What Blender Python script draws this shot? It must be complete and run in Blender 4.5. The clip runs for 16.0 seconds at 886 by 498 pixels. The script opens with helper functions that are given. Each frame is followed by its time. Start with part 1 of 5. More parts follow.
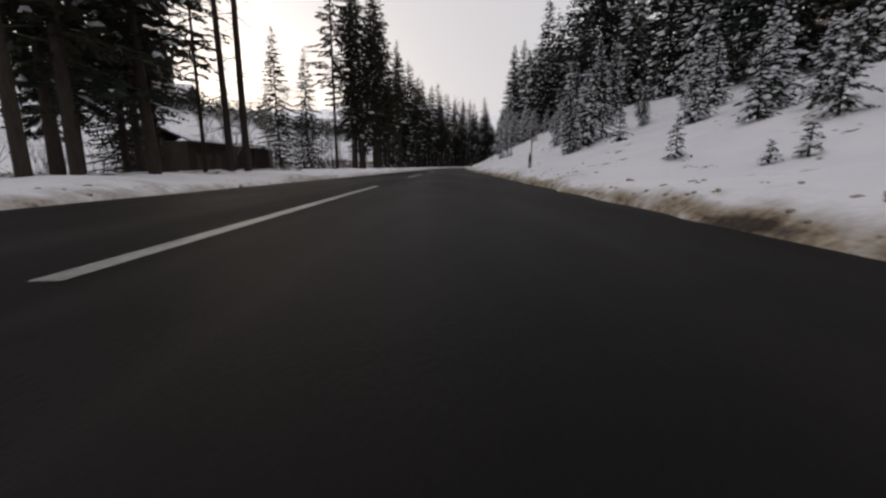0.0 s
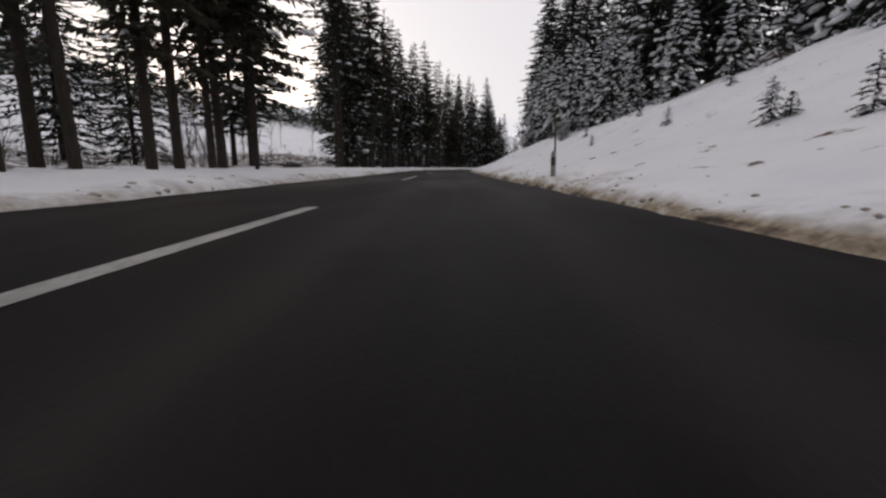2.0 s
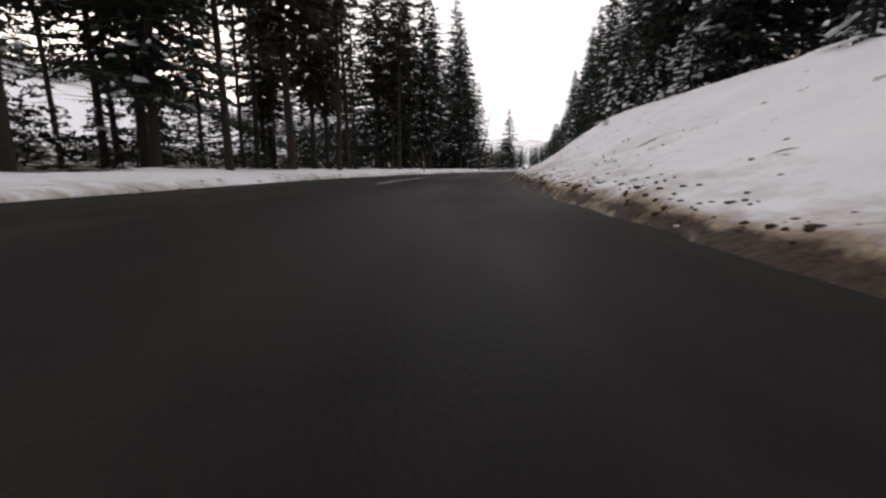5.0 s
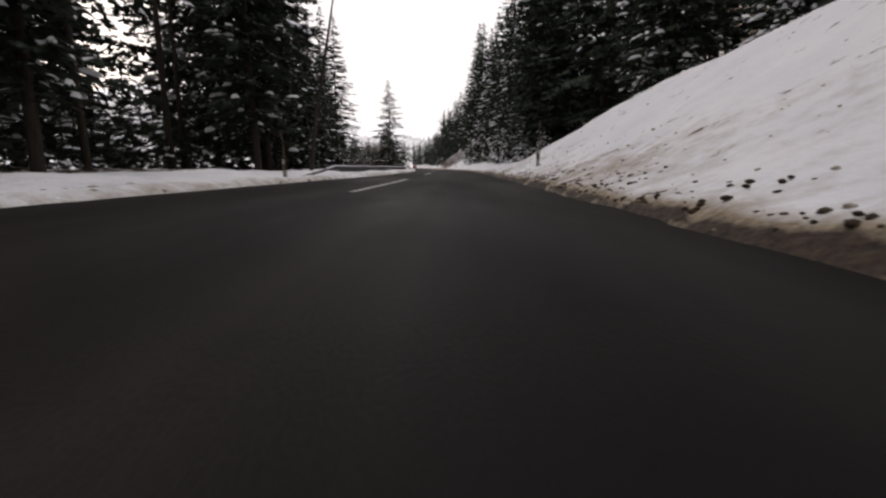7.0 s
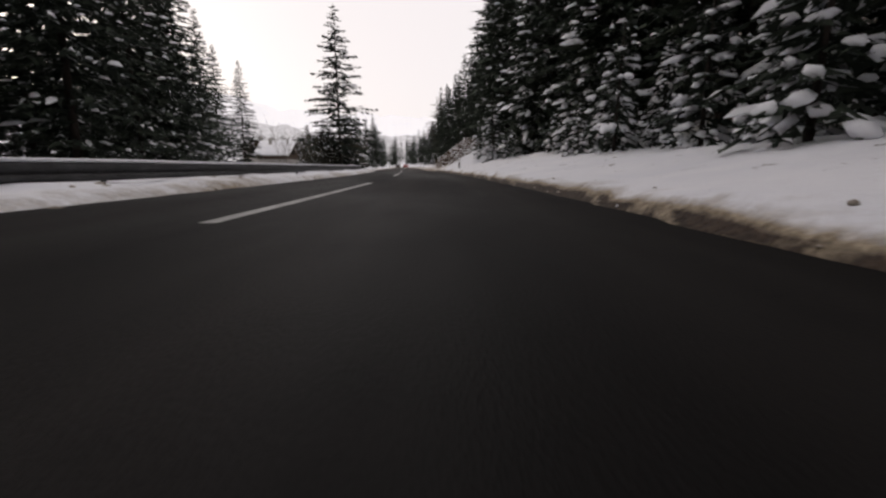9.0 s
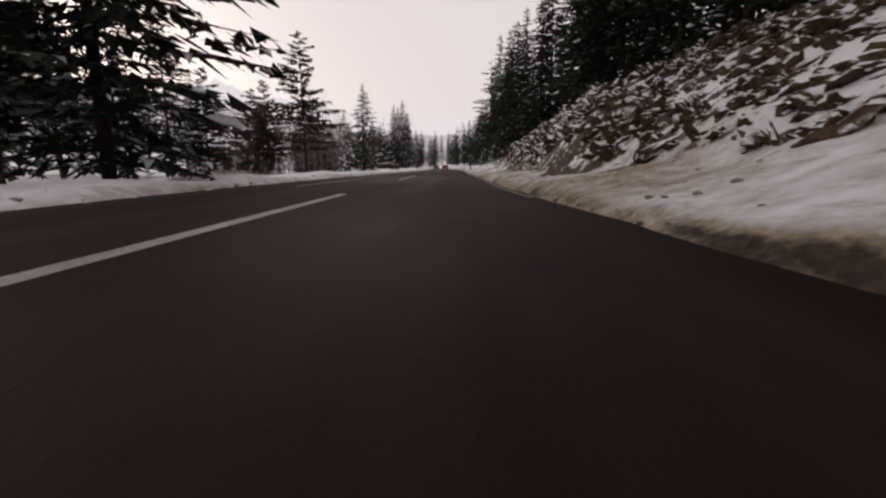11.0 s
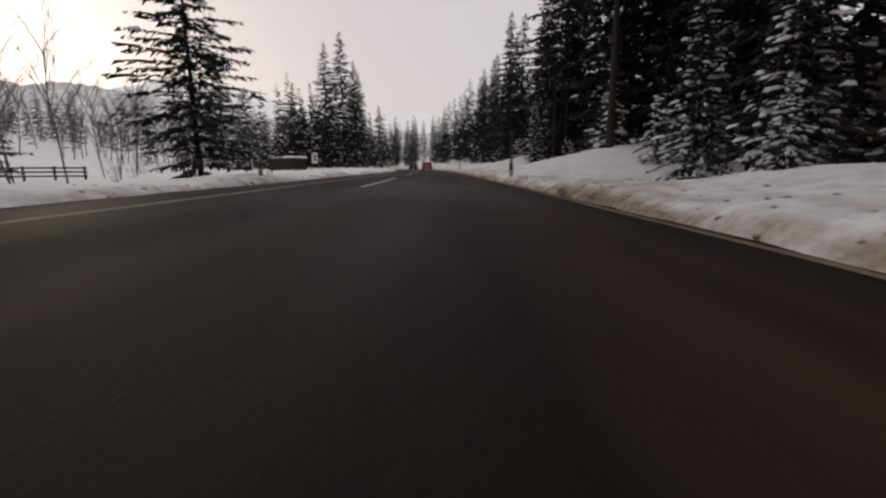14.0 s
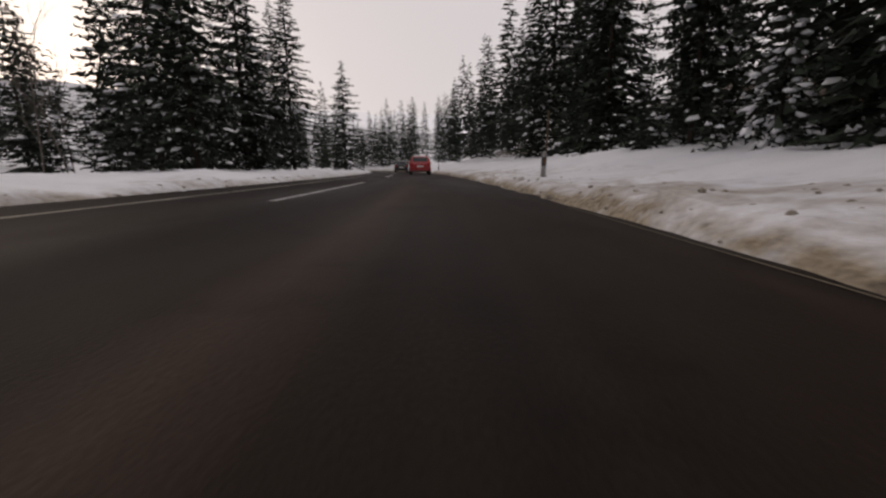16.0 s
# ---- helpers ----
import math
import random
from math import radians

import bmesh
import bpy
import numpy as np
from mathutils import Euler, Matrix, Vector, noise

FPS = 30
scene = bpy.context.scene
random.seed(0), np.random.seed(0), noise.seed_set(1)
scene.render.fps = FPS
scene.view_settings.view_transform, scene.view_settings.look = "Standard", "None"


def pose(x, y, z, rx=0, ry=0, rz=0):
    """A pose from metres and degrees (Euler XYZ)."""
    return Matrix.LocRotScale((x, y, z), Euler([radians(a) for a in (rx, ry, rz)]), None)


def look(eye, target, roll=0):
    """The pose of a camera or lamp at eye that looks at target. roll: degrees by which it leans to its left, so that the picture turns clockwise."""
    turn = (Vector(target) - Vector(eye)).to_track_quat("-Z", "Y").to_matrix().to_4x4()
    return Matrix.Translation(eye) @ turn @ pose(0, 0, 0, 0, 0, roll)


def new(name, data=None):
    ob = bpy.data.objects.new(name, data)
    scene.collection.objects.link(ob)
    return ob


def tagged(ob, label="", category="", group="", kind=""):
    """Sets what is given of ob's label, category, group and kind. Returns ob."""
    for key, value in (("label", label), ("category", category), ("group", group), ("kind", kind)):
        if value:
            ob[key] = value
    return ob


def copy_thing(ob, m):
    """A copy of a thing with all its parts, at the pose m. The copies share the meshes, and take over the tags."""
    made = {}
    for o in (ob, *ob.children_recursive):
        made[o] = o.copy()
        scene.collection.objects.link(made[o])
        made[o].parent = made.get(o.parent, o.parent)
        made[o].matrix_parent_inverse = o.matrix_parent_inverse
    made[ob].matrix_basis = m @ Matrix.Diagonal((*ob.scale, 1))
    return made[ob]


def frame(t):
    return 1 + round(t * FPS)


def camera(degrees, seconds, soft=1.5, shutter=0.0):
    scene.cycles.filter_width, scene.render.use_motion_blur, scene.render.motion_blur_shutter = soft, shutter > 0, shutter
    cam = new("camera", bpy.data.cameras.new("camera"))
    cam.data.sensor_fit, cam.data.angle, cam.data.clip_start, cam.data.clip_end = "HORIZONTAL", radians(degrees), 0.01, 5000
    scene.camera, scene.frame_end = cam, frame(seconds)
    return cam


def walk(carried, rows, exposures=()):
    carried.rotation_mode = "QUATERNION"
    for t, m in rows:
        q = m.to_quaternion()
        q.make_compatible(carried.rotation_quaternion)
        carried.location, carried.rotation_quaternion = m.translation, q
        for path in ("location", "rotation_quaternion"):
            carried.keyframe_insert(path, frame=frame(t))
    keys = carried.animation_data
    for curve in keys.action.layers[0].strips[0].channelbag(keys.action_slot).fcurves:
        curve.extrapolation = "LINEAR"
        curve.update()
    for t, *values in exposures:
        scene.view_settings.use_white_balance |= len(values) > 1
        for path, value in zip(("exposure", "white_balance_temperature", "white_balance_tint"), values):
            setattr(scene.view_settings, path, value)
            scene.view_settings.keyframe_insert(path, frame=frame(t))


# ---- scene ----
# seconds, x, y, z, tilt, lean, heading
PATH = (
    (0.0, 0.00, 0.00, 0.45, 79.47, 0.86, -0.05),
    (0.5, 0.02, 10.64, 0.45, 79.51, 0.78, -0.19),
    (1.0, 0.08, 21.26, 0.45, 79.43, 0.67, -0.48),
    (1.5, 0.21, 31.85, 0.45, 79.48, 0.20, -0.90),
    (2.0, 0.43, 42.42, 0.45, 79.54, -0.29, -1.46),
    (2.5, 0.75, 52.98, 0.45, 79.62, -0.51, -1.96),
    (3.0, 1.17, 63.53, 0.45, 79.79, -0.35, -2.60),
    (3.5, 1.70, 74.08, 0.45, 79.70, -0.21, -3.17),
    (4.0, 2.36, 84.62, 0.45, 79.66, -0.18, -4.06),
    (4.5, 3.25, 95.16, 0.45, 79.65, -0.20, -5.52),
    (5.0, 4.48, 105.67, 0.45, 79.67, -0.27, -7.89),
    (5.5, 6.27, 116.12, 0.45, 79.70, -0.31, -11.55),
    (6.0, 8.78, 126.45, 0.45, 79.73, -0.18, -15.69),
    (6.5, 12.02, 136.59, 0.45, 79.61, 0.10, -19.83),
    (7.0, 15.91, 146.51, 0.45, 79.56, 0.15, -22.98),
    (7.5, 20.22, 156.26, 0.45, 79.79, 0.24, -24.74),
    (8.0, 24.70, 165.91, 0.45, 79.64, 0.43, -25.07),
    (8.5, 29.13, 175.55, 0.45, 79.63, 0.11, -24.28),
    (9.0, 33.38, 185.25, 0.45, 79.49, -0.08, -23.00),
    (9.5, 37.40, 195.03, 0.45, 79.55, -0.16, -21.64),
    (10.0, 41.15, 204.91, 0.45, 79.58, -0.11, -19.96),
    (10.5, 44.63, 214.90, 0.45, 79.61, -0.09, -18.42),
    (11.0, 47.89, 224.98, 0.45, 79.64, -0.10, -17.46),
    (11.5, 51.07, 235.09, 0.45, 79.65, -0.16, -17.47),
    (12.0, 54.29, 245.19, 0.45, 79.61, -0.26, -17.88),
    (12.5, 57.59, 255.27, 0.45, 79.47, -0.28, -18.44),
    (13.0, 60.98, 265.32, 0.45, 79.42, -0.26, -18.77),
    (13.5, 64.41, 275.33, 0.45, 79.58, 0.07, -19.08),
    (14.0, 67.88, 285.32, 0.45, 79.62, 0.07, -19.29),
    (14.5, 71.37, 295.29, 0.45, 79.61, 0.14, -19.25),
    (15.0, 74.82, 305.26, 0.45, 79.56, 0.01, -18.92),
    (15.5, 78.22, 315.24, 0.45, 79.59, 0.29, -18.75),
    (16.0, 81.56, 325.21, 0.45, 79.75, 0.34, -18.30),
)
import itertools

cam = camera(90.0, 16.0, soft=2.45, shutter=0.035)
walk(cam, [(t, pose(*r)) for t, *r in PATH], [(0.0, -0.22, 6600, 12), (0.5, -0.1, 6600, 12), (1.0, 0.0, 6600, 12), (2.4, 0.1, 6630, 13), (3.2, 0.14, 6650, 13), (5.3, 0.66, 6850, 13), (6.5, 0.56, 6900, 13), (8.0, .52, 6900, 14), (9.2, 0.24, 6900, 14), (11.3, -0.05, 7050, 17), (12.6, -0.12, 7000, 16), (13.5, -0.25, 6950, 15), (16.0, -0.22, 7000, 16)])

# ---------------------------------------------------------------- sky and sun
SUN_AZ, SUN_EL = -25.5, 9.0  # degrees clockwise from +y, and above the horizon


def build_sky():
    world = bpy.data.worlds.new("winter_sky")
    scene.world = world
    world.use_nodes = True
    nt = world.node_tree
    nt.nodes.clear()
    out = nt.nodes.new("ShaderNodeOutputWorld")
    add = nt.nodes.new("ShaderNodeAddShader")
    clear = nt.nodes.new("ShaderNodeBackground")
    cloud = nt.nodes.new("ShaderNodeBackground")
    sky = nt.nodes.new("ShaderNodeTexSky")
    sky.sky_type = "NISHITA"
    sky.sun_disc = False
    sky.sun_elevation = radians(SUN_EL)
    sky.sun_rotation = radians(SUN_AZ)
    sky.dust_density = 4.0
    sky.air_density = 1.0
    clear.inputs["Strength"].default_value = 0.017
    cloud.inputs["Color"].default_value = (0.80, 0.79, 0.825, 1)
    cloud.inputs["Strength"].default_value = 0.86
    pale = nt.nodes.new("ShaderNodeHueSaturation")
    pale.inputs["Saturation"].default_value = 0.5
    nt.links.new(sky.outputs[0], pale.inputs["Color"])
    nt.links.new(pale.outputs[0], clear.inputs["Color"])
    nt.links.new(clear.outputs[0], add.inputs[0])
    nt.links.new(cloud.outputs[0], add.inputs[1])
    nt.links.new(add.outputs[0], out.inputs["Surface"])
    lamp = bpy.data.lights.new("sun", "SUN")
    lamp.energy = 0.28
    lamp.angle = radians(10)
    lamp.color = (1.0, 0.82, 0.58)
    ob = new("sun", lamp)
    a, e = radians(SUN_AZ), radians(SUN_EL)
    way = Vector((math.sin(a) * math.cos(e), math.cos(a) * math.cos(e), math.sin(e)))
    ob.matrix_world = look(way * 50, (0, 0, 0))


build_sky()


# ---------------------------------------------------------------- materials
class Nodes:
    """A small helper round one material's node tree."""

    def __init__(self, name, rough=0.8, metal=0.0, spec=0.3):
        self.mat = bpy.data.materials.new(name)
        self.mat.use_nodes = True
        self.nt = self.mat.node_tree
        self.bsdf = self.nt.nodes["Principled BSDF"]
        self.bsdf.inputs["Roughness"].default_value = rough
        self.bsdf.inputs["Metallic"].default_value = metal
        self.bsdf.inputs["Specular IOR Level"].default_value = spec

    def node(self, kind, **values):
        n = self.nt.nodes.new(kind)
        for key, value in values.items():
            n.inputs[key].default_value = value
        return n

    def link(self, a, b):
        self.nt.links.new(a, b)

    def coords(self, scale=(1, 1, 1), uv=False):
        tc = self.node("ShaderNodeTexCoord")
        mp = self.node("ShaderNodeMapping", Scale=scale)
        self.link(tc.outputs["UV" if uv else "Object"], mp.inputs["Vector"])
        return mp.outputs["Vector"]

    def noise(self, scale, detail=4.0, rough=0.55, at=None, stretch=(1, 1, 1), uv=False):
        n = self.node("ShaderNodeTexNoise", Scale=scale, Detail=detail, Roughness=rough)
        self.link(at if at is not None else self.coords(stretch, uv), n.inputs["Vector"])
        return n.outputs["Fac"]

    def ramp(self, fac, stops):
        n = self.node("ShaderNodeValToRGB")
        el = n.color_ramp.elements
        while len(el) < len(stops):
            el.new(0.5)
        for e, (p, c) in zip(el, stops):
            e.position, e.color = p, (*c, 1) if len(c) == 3 else c
        self.link(fac, n.inputs["Fac"])
        return n.outputs["Color"]

    def mix(self, fac, a, b, kind="MIX"):
        n = self.nt.nodes.new("ShaderNodeMix")
        n.data_type, n.blend_type = "RGBA", kind
        for sock, v in ((n.inputs[0], fac), (n.inputs[6], a), (n.inputs[7], b)):
            if isinstance(v, (int, float)):
                sock.default_value = v
            elif isinstance(v, tuple):
                sock.default_value = (*v, 1)
            else:
                self.link(v, sock)
        return n.outputs[2]

    def math(self, op, a, b=0.0):
        n = self.nt.nodes.new("ShaderNodeMath")
        n.operation = op
        for sock, v in zip(n.inputs, (a, b)):
            if isinstance(v, (int, float)):
                sock.default_value = v
            else:
                self.link(v, sock)
        return n.outputs[0]

    def color(self, c):
        if isinstance(c, tuple):
            self.bsdf.inputs["Base Color"].default_value = (*c, 1)
        else:
            self.link(c, self.bsdf.inputs["Base Color"])
        return self

    def bump(self, height, strength=0.3, distance=0.02):
        n = self.node("ShaderNodeBump", Strength=strength, Distance=distance)
        self.link(height, n.inputs["Height"])
        self.link(n.outputs["Normal"], self.bsdf.inputs["Normal"])
        return self

    def random(self):
        return self.node("ShaderNodeObjectInfo").outputs["Random"]


def plain(name, low, high, scale=6.0, rough=0.7, metal=0.0, spec=0.3, bump=0.15, stretch=(1, 1, 1), grain=None):
    """Two-tone worn surface: large blotches and a fine grain."""
    m = Nodes(name, rough, metal, spec)
    big = m.noise(scale, 5.0, 0.6, stretch=stretch)
    fine = m.noise(grain or scale * 9, 3.0, 0.5, stretch=stretch)
    mid = m.math("ADD", m.math("MULTIPLY", big, 0.65), m.math("MULTIPLY", fine, 0.35))
    m.color(m.ramp(mid, [(0.3, low), (0.7, high)]))
    if bump:
        m.bump(fine, bump, 0.02)
    return m.mat


def asphalt_material():
    m = Nodes("asphalt", 0.7, 0.0, 0.10)
    uv = m.coords((1, 1, 1), True)
    wide = m.noise(0.35, 4.0, 0.6, stretch=(1.0, 0.22, 1.0), uv=True)
    lanes = m.noise(0.9, 3.0, 0.55, stretch=(1.0, 0.03, 1.0), uv=True)
    blotch = m.noise(1.1, 6.0, 0.65, at=uv)
    grain = m.noise(55.0, 2.0, 0.6, at=uv)
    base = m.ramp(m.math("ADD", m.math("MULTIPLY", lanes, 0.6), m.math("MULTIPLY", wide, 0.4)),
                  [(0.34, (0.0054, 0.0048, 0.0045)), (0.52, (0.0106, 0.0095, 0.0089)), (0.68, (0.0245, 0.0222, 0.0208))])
    spots = m.ramp(blotch, [(0.28, (0.55, 0.55, 0.56)), (0.45, (1.0, 1.0, 1.0)), (0.75, (1.12, 1.1, 1.08))])
    col = m.mix(1.0, base, spots, "MULTIPLY")
    col = m.mix(0.5, col, m.ramp(grain, [(0.3, (0.55, 0.55, 0.55)), (0.7, (1.5, 1.5, 1.5))]), "MULTIPLY")
    split = m.node("ShaderNodeSeparateXYZ")
    m.link(uv, split.inputs[0])
    # wheel tracks polished pale, a darker strip between them
    sway = m.math("MULTIPLY", m.math("SUBTRACT", wide, 0.5), 0.7)
    for at, width, tone in ((-0.62, 0.5, 1.7), (0.85, 0.5, 1.6), (0.12, 0.34, 0.6), (-3.0, 0.5, 1.25), (-1.75, 0.45, 0.8)):
        off = m.math("ABSOLUTE", m.math("SUBTRACT", m.math("ADD", split.outputs["X"], sway), at))
        band = m.ramp(m.math("DIVIDE", off, width * 2), [(0.0, (tone,) * 3), (0.5, (0.5 + tone / 2,) * 3), (1.0, (1.0,) * 3)])
        col = m.mix(1.0, col, band, "MULTIPLY")
    # the asphalt turns browner and a little paler on the later stretch
    browner = m.ramp(m.math("DIVIDE", split.outputs["Y"], 500.0), [(0.45, (0, 0, 0)), (0.52, (1, 1, 1))])
    col = m.mix(browner, col, m.mix(1.0, col, (1.55, 1.15, 0.92), "MULTIPLY"))
    # the asphalt's tone varies along the drive, darkest from 170 to 230 m
    toned = m.ramp(m.math("DIVIDE", split.outputs["Y"], 500.0), [(0.0, (.72,) * 3), (0.05, (.95,) * 3), (0.26, (1.1,) * 3), (0.34, (.68,) * 3), (0.46, (.68,) * 3), (0.5, (1.0,) * 3), (0.66, (1.0,) * 3), (0.71, (.75,) * 3)])
    col = m.mix(1.0, col, toned, "MULTIPLY")
    m.color(col)
    m.link(m.ramp(wide, [(0.35, (0.62, 0.62, 0.62)), (0.65, (0.84, 0.84, 0.84))]), m.bsdf.inputs["Roughness"])
    return m.bump(grain, 0.5, 0.01).mat


def snow_material(name="snow", dirty=False):
    m = Nodes(name, 0.75, 0.0, 0.25)
    soft = m.noise(0.6, 5.0, 0.6)
    fine = m.noise(14.0, 4.0, 0.6)
    lumps = m.noise(3.2, 5.0, 0.65)
    col = m.ramp(soft, [(0.3, (0.74, 0.75, 0.79)), (0.7, (0.84, 0.84, 0.86))])
    if dirty:
        at = m.node("ShaderNodeAttribute")
        at.attribute_name = "dirt_shade"
        brown = m.ramp(fine, [(0.3, (0.013, 0.0085, 0.0055)), (0.7, (0.066, 0.044, 0.029))])
        grey = m.ramp(fine, [(0.3, (0.15, 0.116, 0.077)), (0.7, (0.40, 0.33, 0.238))])
        clump = m.noise(1.5, 5.0, 0.7)
        uneven = m.math("ADD", m.math("MULTIPLY", m.math("SUBTRACT", clump, 0.5), 1.0), m.math("MULTIPLY", m.math("SUBTRACT", lumps, 0.5), 1.0))
        level = m.math("ADD", at.outputs["Fac"], m.math("MULTIPLY", uneven, m.math("MINIMUM", m.math("MULTIPLY", at.outputs["Fac"], 2.5), 1.0)))
        amount = m.ramp(level, [(0.2, (0, 0, 0)), (0.5, (0.5, 0.5, 0.5)), (0.85, (1, 1, 1))])
        mud = m.math("MULTIPLY", m.math("ADD", at.outputs["Fac"], uneven), 0.5)
        col = m.mix(amount, col, m.mix(m.ramp(mud, [(0.47, (0, 0, 0)), (0.62, (1, 1, 1))]), grey, brown))
        litter = m.node("ShaderNodeAttribute")
        litter.attribute_name = "litter"
        floor = m.ramp(lumps, [(0.35, (0.03, 0.02, 0.013)), (0.6, (0.10, 0.066, 0.04))])
        patch = m.ramp(m.math("MULTIPLY", litter.outputs["Fac"], m.math("ADD", 0.85, m.math("MULTIPLY", m.math("SUBTRACT", m.math("ADD", m.math("MULTIPLY", lumps, 0.3), m.math("MULTIPLY", clump, 0.7)), 0.5), 5.0))), [(0.62, (0, 0, 0)), (0.7, (1, 1, 1))])
        col = m.mix(patch, col, floor)
    m.color(col)
    height = m.math("ADD", m.math("MULTIPLY", lumps, 0.7), m.math("MULTIPLY", fine, 0.3))
    return m.bump(height, 0.75, 0.11 if dirty else 0.05).mat


def needle_material(name, low, high):
    m = Nodes(name, 0.7, 0.0, 0.15)
    geo = m.node("ShaderNodeNewGeometry")
    both = m.math("ADD", m.math("MULTIPLY", geo.outputs["Random Per Island"], 0.65), m.math("MULTIPLY", m.random(), 0.35))
    m.color(m.ramp(both, [(0.1, low), (0.9, high)]))
    return m.mat


def rock_material():
    """Brown broken rock with snow lying on what faces up."""
    m = Nodes("rock_face", 0.9, 0.0, 0.2)
    big = m.noise(2.2, 6.0, 0.7)
    fine = m.noise(11.0, 5.0, 0.65)
    stone = m.ramp(m.math("ADD", m.math("MULTIPLY", big, 0.6), m.math("MULTIPLY", fine, 0.4)), [(0.32, (0.022, 0.014, 0.009)), (0.52, (0.085, 0.055, 0.033)), (0.7, (0.20, 0.14, 0.085))])
    geo = m.node("ShaderNodeNewGeometry")
    split = m.node("ShaderNodeSeparateXYZ")
    m.link(geo.outputs["Normal"], split.inputs[0])
    lies = m.math("ADD", split.outputs["Z"], m.math("MULTIPLY", m.math("SUBTRACT", big, 0.5), 1.5))
    m.color(m.mix(m.ramp(lies, [(0.56, (0, 0, 0)), (0.74, (1, 1, 1))]), stone, (0.78, 0.78, 0.80)))
    return m.bump(m.math("ADD", m.math("MULTIPLY", big, 0.6), m.math("MULTIPLY", fine, 0.4)), 0.9, 0.08).mat


MAT = {
    "rock": rock_material(),
    "asphalt": asphalt_material(),
    "paint": plain("road_paint", (0.13, 0.13, 0.122), (0.5, 0.49, 0.465), 3.0, 0.6, stretch=(1, 0.4, 1), grain=40),
    "faded_paint": plain("faded_road_paint", (0.05, 0.046, 0.04), (0.34, 0.31, 0.26), 1.6, 0.7, stretch=(1, 0.3, 1), grain=30),
    "ground": snow_material("ground_snow", True),
    "snow": snow_material("fresh_snow"),
    "grit": plain("frozen_grit", (0.07, 0.056, 0.04), (0.27, 0.22, 0.155), 1.2, 0.85, bump=0.5, stretch=(1, .3, 1)),
    "mud": plain("frozen_mud", (0.012, 0.008, 0.005), (0.075, 0.05, 0.033), 3.0, 0.9, bump=0.5),
    "slush": plain("dirty_snow", (0.10, 0.075, 0.05), (0.50, 0.45, 0.39), 4.0, 0.8, bump=0.4),
    "needles": needle_material("spruce_needles", (0.012, 0.018, 0.014), (0.058, 0.072, 0.052)),
    "needles_brown": needle_material("dry_spruce_needles", (0.016, 0.015, 0.010), (0.066, 0.058, 0.036)),
    "bark": plain("spruce_bark", (0.014, 0.011, 0.009), (0.055, 0.042, 0.033), 5.0, 0.9, bump=0.6, stretch=(3, 3, 0.6)),
    "pale_bark": plain("grey_bark", (0.07, 0.06, 0.05), (0.20, 0.18, 0.155), 5.0, 0.9, bump=0.5, stretch=(3, 3, 0.8)),
    "old_wood": plain("weathered_wood", (0.012, 0.009, 0.007), (0.05, 0.038, 0.028), 3.0, 0.85, bump=0.5, stretch=(1, 6, 6)),
    "steel": plain("galvanised_steel", (0.025, 0.025, 0.026), (0.085, 0.085, 0.086), 3.0, 0.55, 0.5, 0.4),
    # haze over the far woods and mountains is put into these pale base colours
    "far_wood": plain("haze_pale_woodland", (0.055, 0.058, 0.058), (0.17, 0.17, 0.165), 1.2, 0.9),
    "mountain": plain("snowy_mountain", (0.70, 0.71, 0.73), (0.87, 0.87, 0.89), 0.008, 0.9, bump=0.0, grain=0.09),
}


# ---------------------------------------------------------------- mesh helpers
def mesh_of(name, verts, faces, material, smooth=False):
    me = bpy.data.meshes.new(name)
    me.from_pydata([tuple(v) for v in verts], [], [tuple(int(i) for i in f) for f in faces])
    for m in material if isinstance(material, (list, tuple)) else [material]:
        me.materials.append(m)
    if smooth:
        me.polygons.foreach_set("use_smooth", [True] * len(me.polygons))
    me.update()
    return me


def part(name, bm, material, parent=None, label="", smooth=False):
    """Links a bmesh, or a mesh, as one object under its thing."""
    if isinstance(bm, bmesh.types.BMesh):
        me = bpy.data.meshes.new(name)
        bm.to_mesh(me)
        bm.free()
        me.materials.append(material)
        if smooth:
            me.polygons.foreach_set("use_smooth", [True] * len(me.polygons))
    else:
        me = bm
    ob = new(name, me)
    if parent is not None:
        ob.parent = parent
    if label:
        ob["label"] = label
    return ob


def box(bm, x0, y0, z0, x1, y1, z1, bevel=0.0, m=None):
    """Adds a bevelled block to bm."""
    r = bmesh.ops.create_cube(bm, size=1.0)
    vs = r["verts"]
    for v in vs:
        v.co = Vector(((x0 + x1) / 2 + v.co.x * (x1 - x0), (y0 + y1) / 2 + v.co.y * (y1 - y0), (z0 + z1) / 2 + v.co.z * (z1 - z0)))
    if bevel:
        es = list({e for v in vs for e in v.link_edges})
        r = bmesh.ops.bevel(bm, geom=es, offset=bevel, segments=2, affect="EDGES")
        vs = list({v for f in r["faces"] for v in f.verts} | {v for v in vs if v.is_valid})
    if m is not None:
        for v in vs:
            v.co = m @ v.co
    return bm


def block(*a, bevel=0.0, m=None):
    return box(bmesh.new(), *a, bevel=bevel, m=m)


